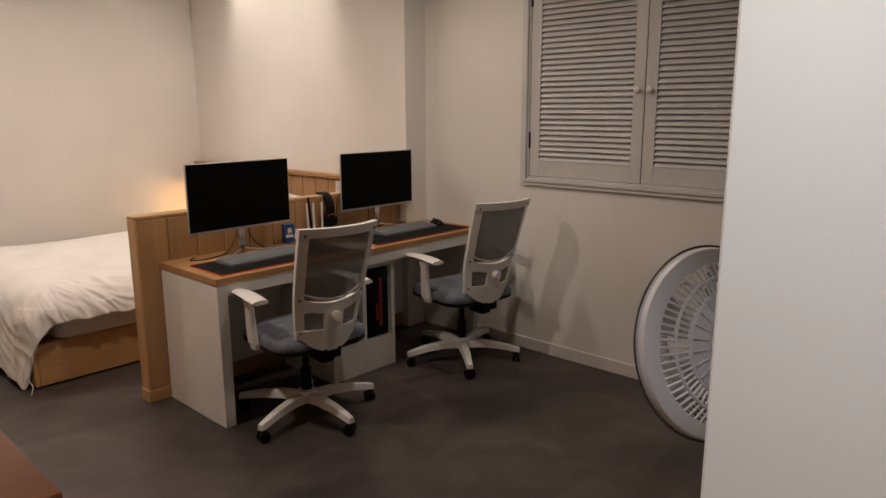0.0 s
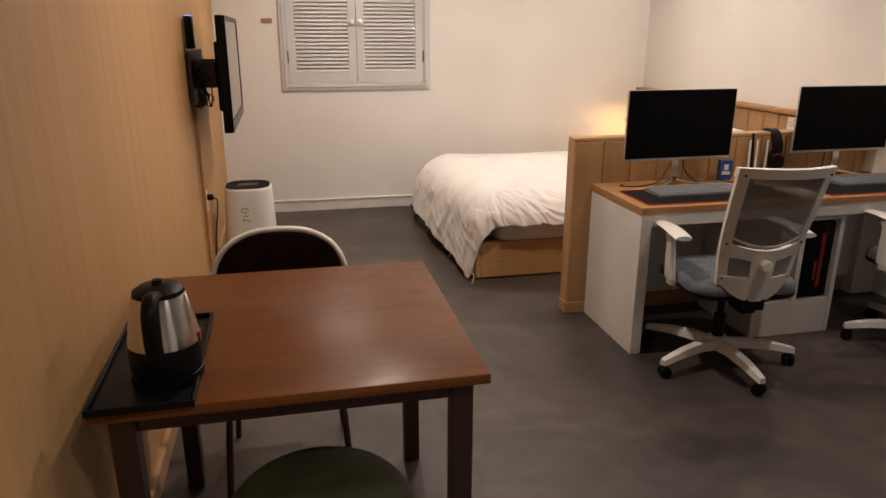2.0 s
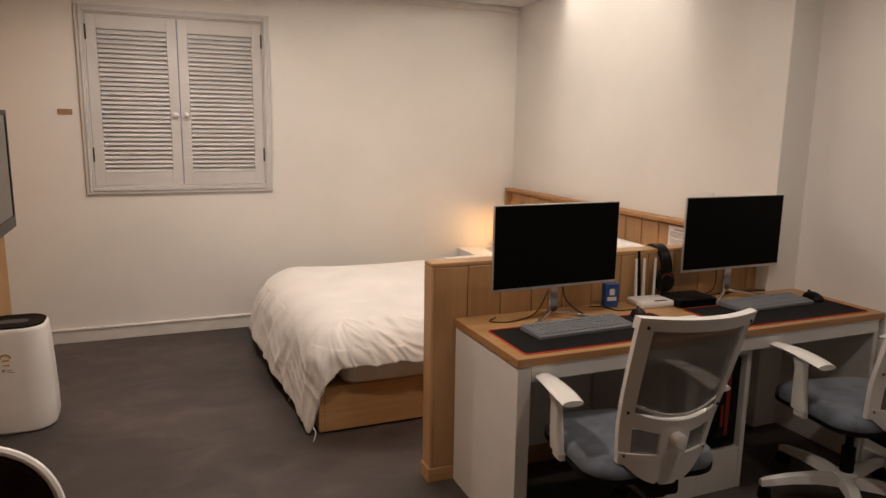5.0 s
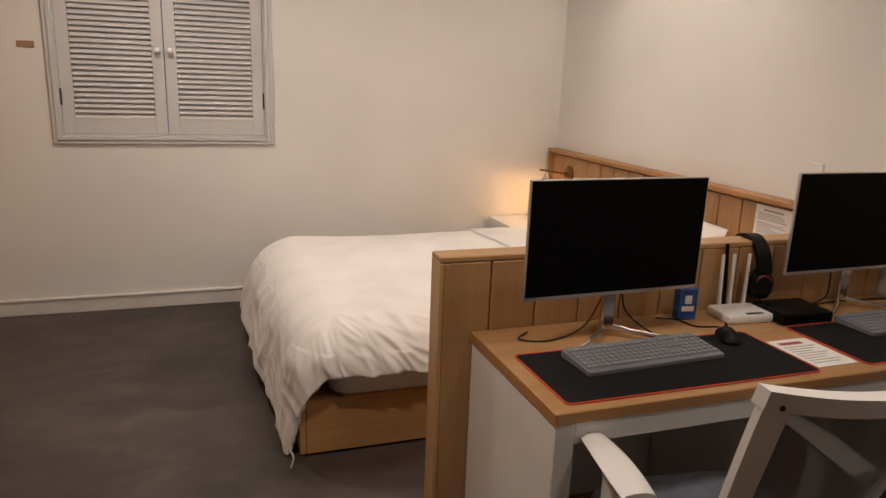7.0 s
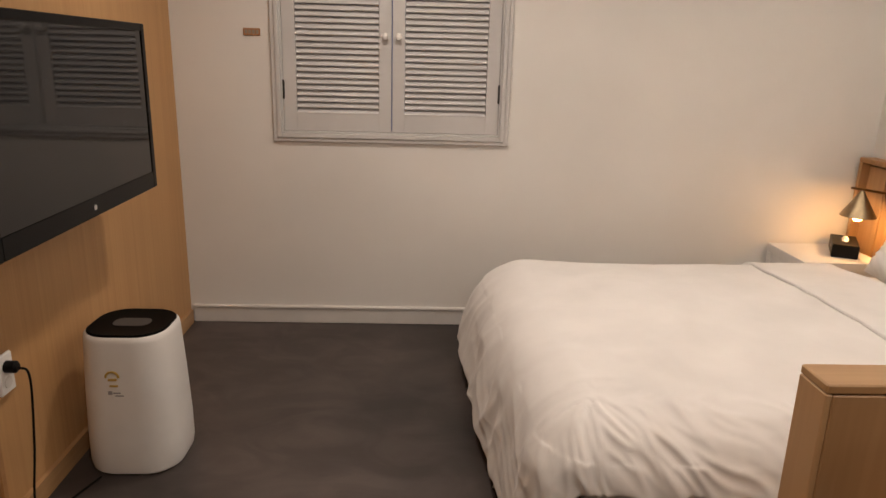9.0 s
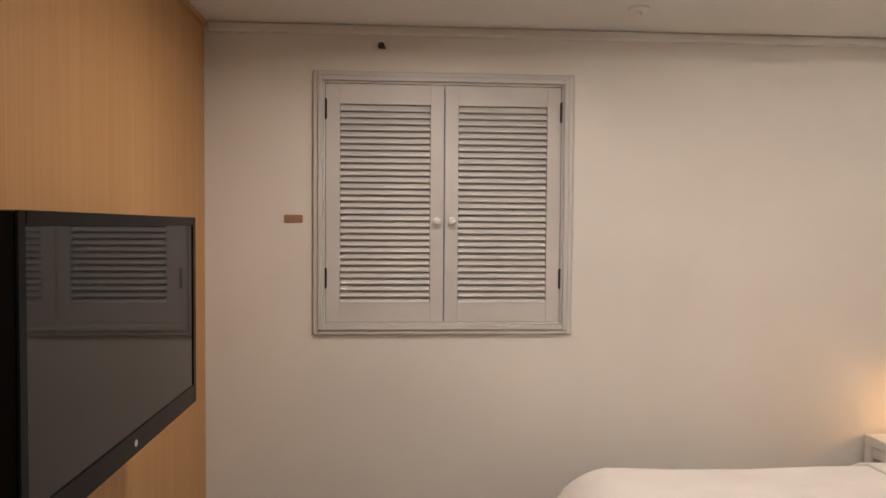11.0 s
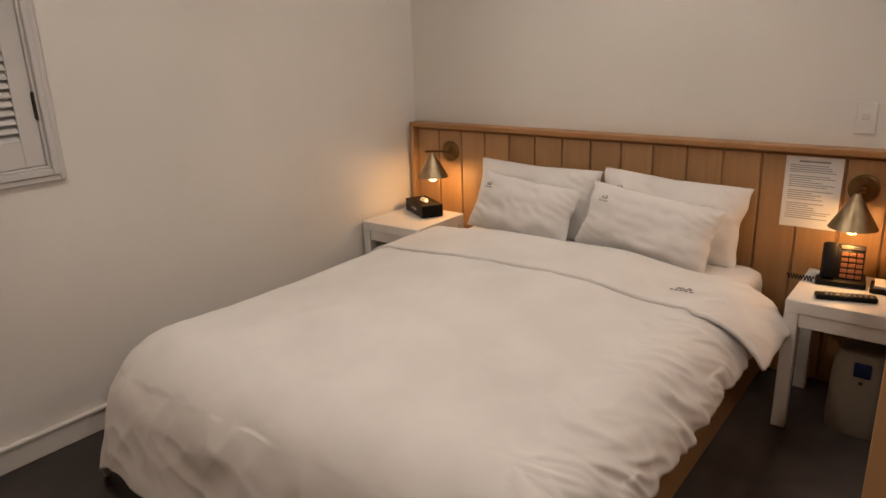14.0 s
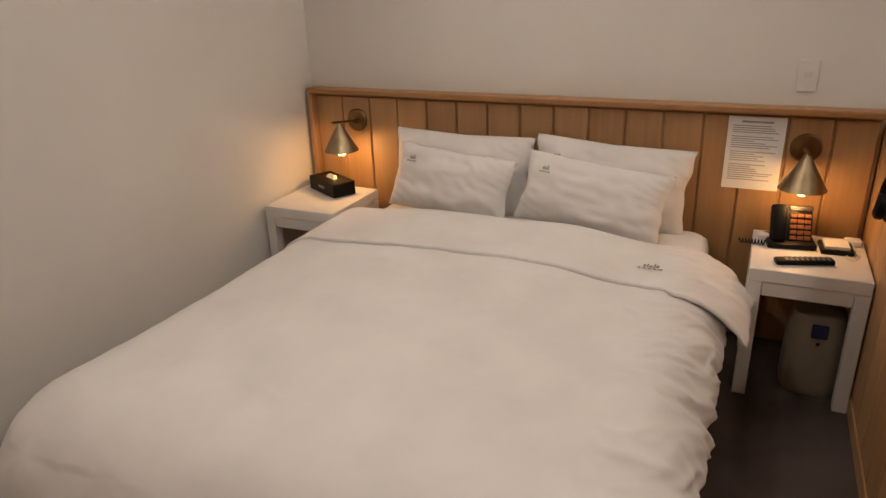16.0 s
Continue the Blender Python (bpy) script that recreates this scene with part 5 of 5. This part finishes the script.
def dining_chair(m, pad, label):
    """Local: origin on the floor, facing -y; a padded round back on a bent tube frame."""
    e = base("dining_chair", label, "chair", m, "dining chairs")

    def bk(u, z, off=0.0):
        return (u, 0.20 + 0.06 * (z - 0.45) / 0.38 - 0.32 * u * u + off, z)
    outline = []
    for k in range(33):
        a = math.pi * k / 32
        outline.append((math.copysign(0.236 * abs(math.cos(a)) ** 0.8, math.cos(a)), 0.60 + 0.207 * math.sin(a) ** 0.8))
    outline = outline + [(-0.215, 0.50), (-0.15, 0.475), (0.15, 0.475), (0.215, 0.50)]
    bm = bmesh.new()
    cen = (0.0, 0.62)
    rings = [[bk(cen[0] + (u - cen[0]) * s, cen[1] + (z - cen[1]) * s, off) for u, z in outline] for s, off in ((0.3, -0.006), (0.80, -0.012), (0.93, -0.010), (0.96, 0.0), (0.96, 0.012), (0.80, 0.014), (0.3, 0.014))]
    loft(bm, rings)
    done(bm, "backrest", pad, e, True)
    bm = bmesh.new()
    tube(bm, [bk(u, z, 0.002) for u, z in outline], 0.0105, 8, True)
    done(bm, "piping", APPL, e, True)
    bm = bmesh.new()
    lathe(bm, ((0.19, 0.425), (0.215, 0.435), (0.222, 0.455), (0.205, 0.478), (0.12, 0.488), (0.01, 0.489)), 36)
    done(bm, "seat", pad, e, True)
    bm = bmesh.new()
    for s in (-1, 1):
        tube(bm, curve_pts([(s * 0.17, -0.12, 0.43), (s * 0.185, -0.16, 0.25), (s * 0.20, -0.19, 0.006)], 6), 0.011, 8)
        tube(bm, curve_pts([(s * 0.17, 0.13, 0.43), (s * 0.18, 0.17, 0.25), (s * 0.20, 0.215, 0.006)], 6), 0.011, 8)
        tube(bm, curve_pts([(s * 0.15, 0.10, 0.43), (s * 0.155, 0.19, 0.44), (s * 0.15, 0.225, 0.52), (s * 0.12, 0.235, 0.60)], 6), 0.011, 8)
    tube(bm, [(0.2 * math.cos(q), 0.2 * math.sin(q), 0.43) for q in [2 * math.pi * k / 28 for k in range(28)]], 0.009, 6, True)
    done(bm, "frame", LEGMET, e, True)
    return e


dining_chair(pose(0.262, 2.15, 0, 0, 0, 0), BROWNPAD, "dark brown padded dining chair with white piping")
gs = base("stool", "olive padded round stool pushed under the table", "stool", pose(0.345, 1.30, 0), "dining chairs")
done(lathe(bmesh.new(), ((0.19, 0.435), (0.205, 0.445), (0.208, 0.465), (0.19, 0.485), (0.12, 0.494), (0.01, 0.495)), 40), "seat", GREENPAD, gs, True)
bm = bmesh.new()
for k in range(4):
    a = math.pi / 4 + k * math.pi / 2
    tube(bm, [(0.14 * math.cos(a), 0.14 * math.sin(a), 0.436), (0.185 * math.cos(a), 0.185 * math.sin(a), 0.005)], 0.011, 8)
tube(bm, [(0.165 * math.cos(q), 0.165 * math.sin(q), 0.2) for q in [2 * math.pi * k / 28 for k in range(28)]], 0.007, 6, True)
done(bm, "frame", LEGMET, gs, True)

# ---- standing fan by the entry ----
fan = base("standing_fan", "white pedestal fan turned away from the entry", "fan", pose(1.985, 0.495, 0))
done(lathe(bmesh.new(), ((0.20, 0), (0.20, 0.012), (0.17, 0.028), (0.05, 0.045), (0.03, 0.06)), 36), "foot", FANWHITE, fan, True)
done(lathe(bmesh.new(), ((0.016, 0.05), (0.016, 0.45), (0.012, 0.452), (0.012, 0.84)), 16), "pole", FANWHITE, fan, True)
FM = pose(0, 0, 0.915, 0, 0, -23)
FR = 0.232
head = FM @ Matrix.Rotation(radians(-104), 4, "X")   # local z is the air's way


def fan_ring(bmx, r, z, t, n=56):
    tube(bmx, [head @ Vector((r * math.cos(2 * math.pi * k / n), r * math.sin(2 * math.pi * k / n), z)) for k in range(n)], t, 6, True)


bm = bmesh.new()
loft(bm, [[head @ Vector((r * math.cos(2 * math.pi * k / 64), r * math.sin(2 * math.pi * k / 64), z)) for k in range(64)]
          for r, z in ((FR - 0.034, -0.006), (FR - 0.012, -0.002), (FR + 0.002, 0.006), (FR + 0.006, 0.018), (FR + 0.004, 0.042), (FR - 0.012, 0.046), (FR - 0.006, 0.022), (FR - 0.030, 0.002), (FR - 0.034, -0.006))], False)
done(bm, "rim", FANWHITE, fan, True)
done(tube(bmesh.new(), [head @ Vector(((FR + 0.010) * math.cos(2 * math.pi * k / 64), (FR + 0.010) * math.sin(2 * math.pi * k / 64), 0.030)) for k in range(64)], 0.003, 6, True), "seal", GREYD, fan, True)
bm = bmesh.new()
for k in range(66):
    a = 2 * math.pi * k / 66
    c, sn = math.cos(a), math.sin(a)
    tube(bm, [head @ Vector((r * c, r * sn, z)) for r, z in ((0.128, -0.026), (0.17, -0.020), (FR - 0.031, -0.004))], 0.0034, 5)
    tube(bm, [head @ Vector((r * c, r * sn, z)) for r, z in ((0.06, 0.13), (0.17, 0.125), (FR - 0.01, 0.044))], 0.0022, 4)
for r, z, t in ((0.128, -0.026, 0.005), (0.165, -0.021, 0.005), (0.06, 0.13, 0.004), (0.15, 0.127, 0.003)):
    fan_ring(bm, r, z, t)
done(bm, "guard", FANWHITE, fan, True)
bm = bmesh.new()
lathe(bm, ((0.128, -0.028), (0.125, -0.032), (0.09, -0.034), (0.07, -0.036)), 48, head)
for k in range(24):
    a = 2 * math.pi * k / 24
    box(bm, 0.08, 0.126, -0.0015, 0.0015, -0.037, -0.031, 0, 1, head @ Matrix.Rotation(a, 4, "Z"))
done(bm, "rear_plate", FANWHITE, fan, True)
bm = bmesh.new()
lathe(bm, ((0.075, -0.04), (0.078, -0.05), (0.072, -0.11), (0.05, -0.135), (0.01, -0.14)), 32, head)
done(bm, "motor_housing", FANWHITE, fan, True)
bm = bmesh.new()
for k in range(12):
    a = 2 * math.pi * k / 12
    box(bm, 0.045, 0.068, -0.006, 0.006, -0.1335, -0.117, 0.001, 1, head @ Matrix.Rotation(a, 4, "Z"))
done(bm, "vent", BLACK, fan)
bm = bmesh.new()
for k in range(5):
    rows = []
    for i in range(7):
        r = 0.035 + 0.165 * i / 6
        wd = 0.25 + 0.55 * math.sin(math.pi * (0.2 + 0.7 * i / 6))
        a0 = 2 * math.pi * k / 5
        rows.append([head @ Vector((r * math.cos(a0 + wd * (q - 0.5)), r * math.sin(a0 + wd * (q - 0.5)), 0.045 + 0.035 * (q - 0.5) + off)) for q, off in ((0, 0), (0.5, 0.003), (1, 0), (0.5, -0.001))])
    loft(bm, rows)
lathe(bm, ((0.035, 0.03), (0.036, 0.06), (0.02, 0.075)), 20, head)
done(bm, "blades", see_through("clear_blade", (0.45, 0.45, 0.47), 0.45), fan, True)
bm = bmesh.new()
box(bm, -0.03, 0.03, -0.09, 0.02, 0.82, 0.87, 0.008)
done(bm, "neck", FANWHITE, fan)
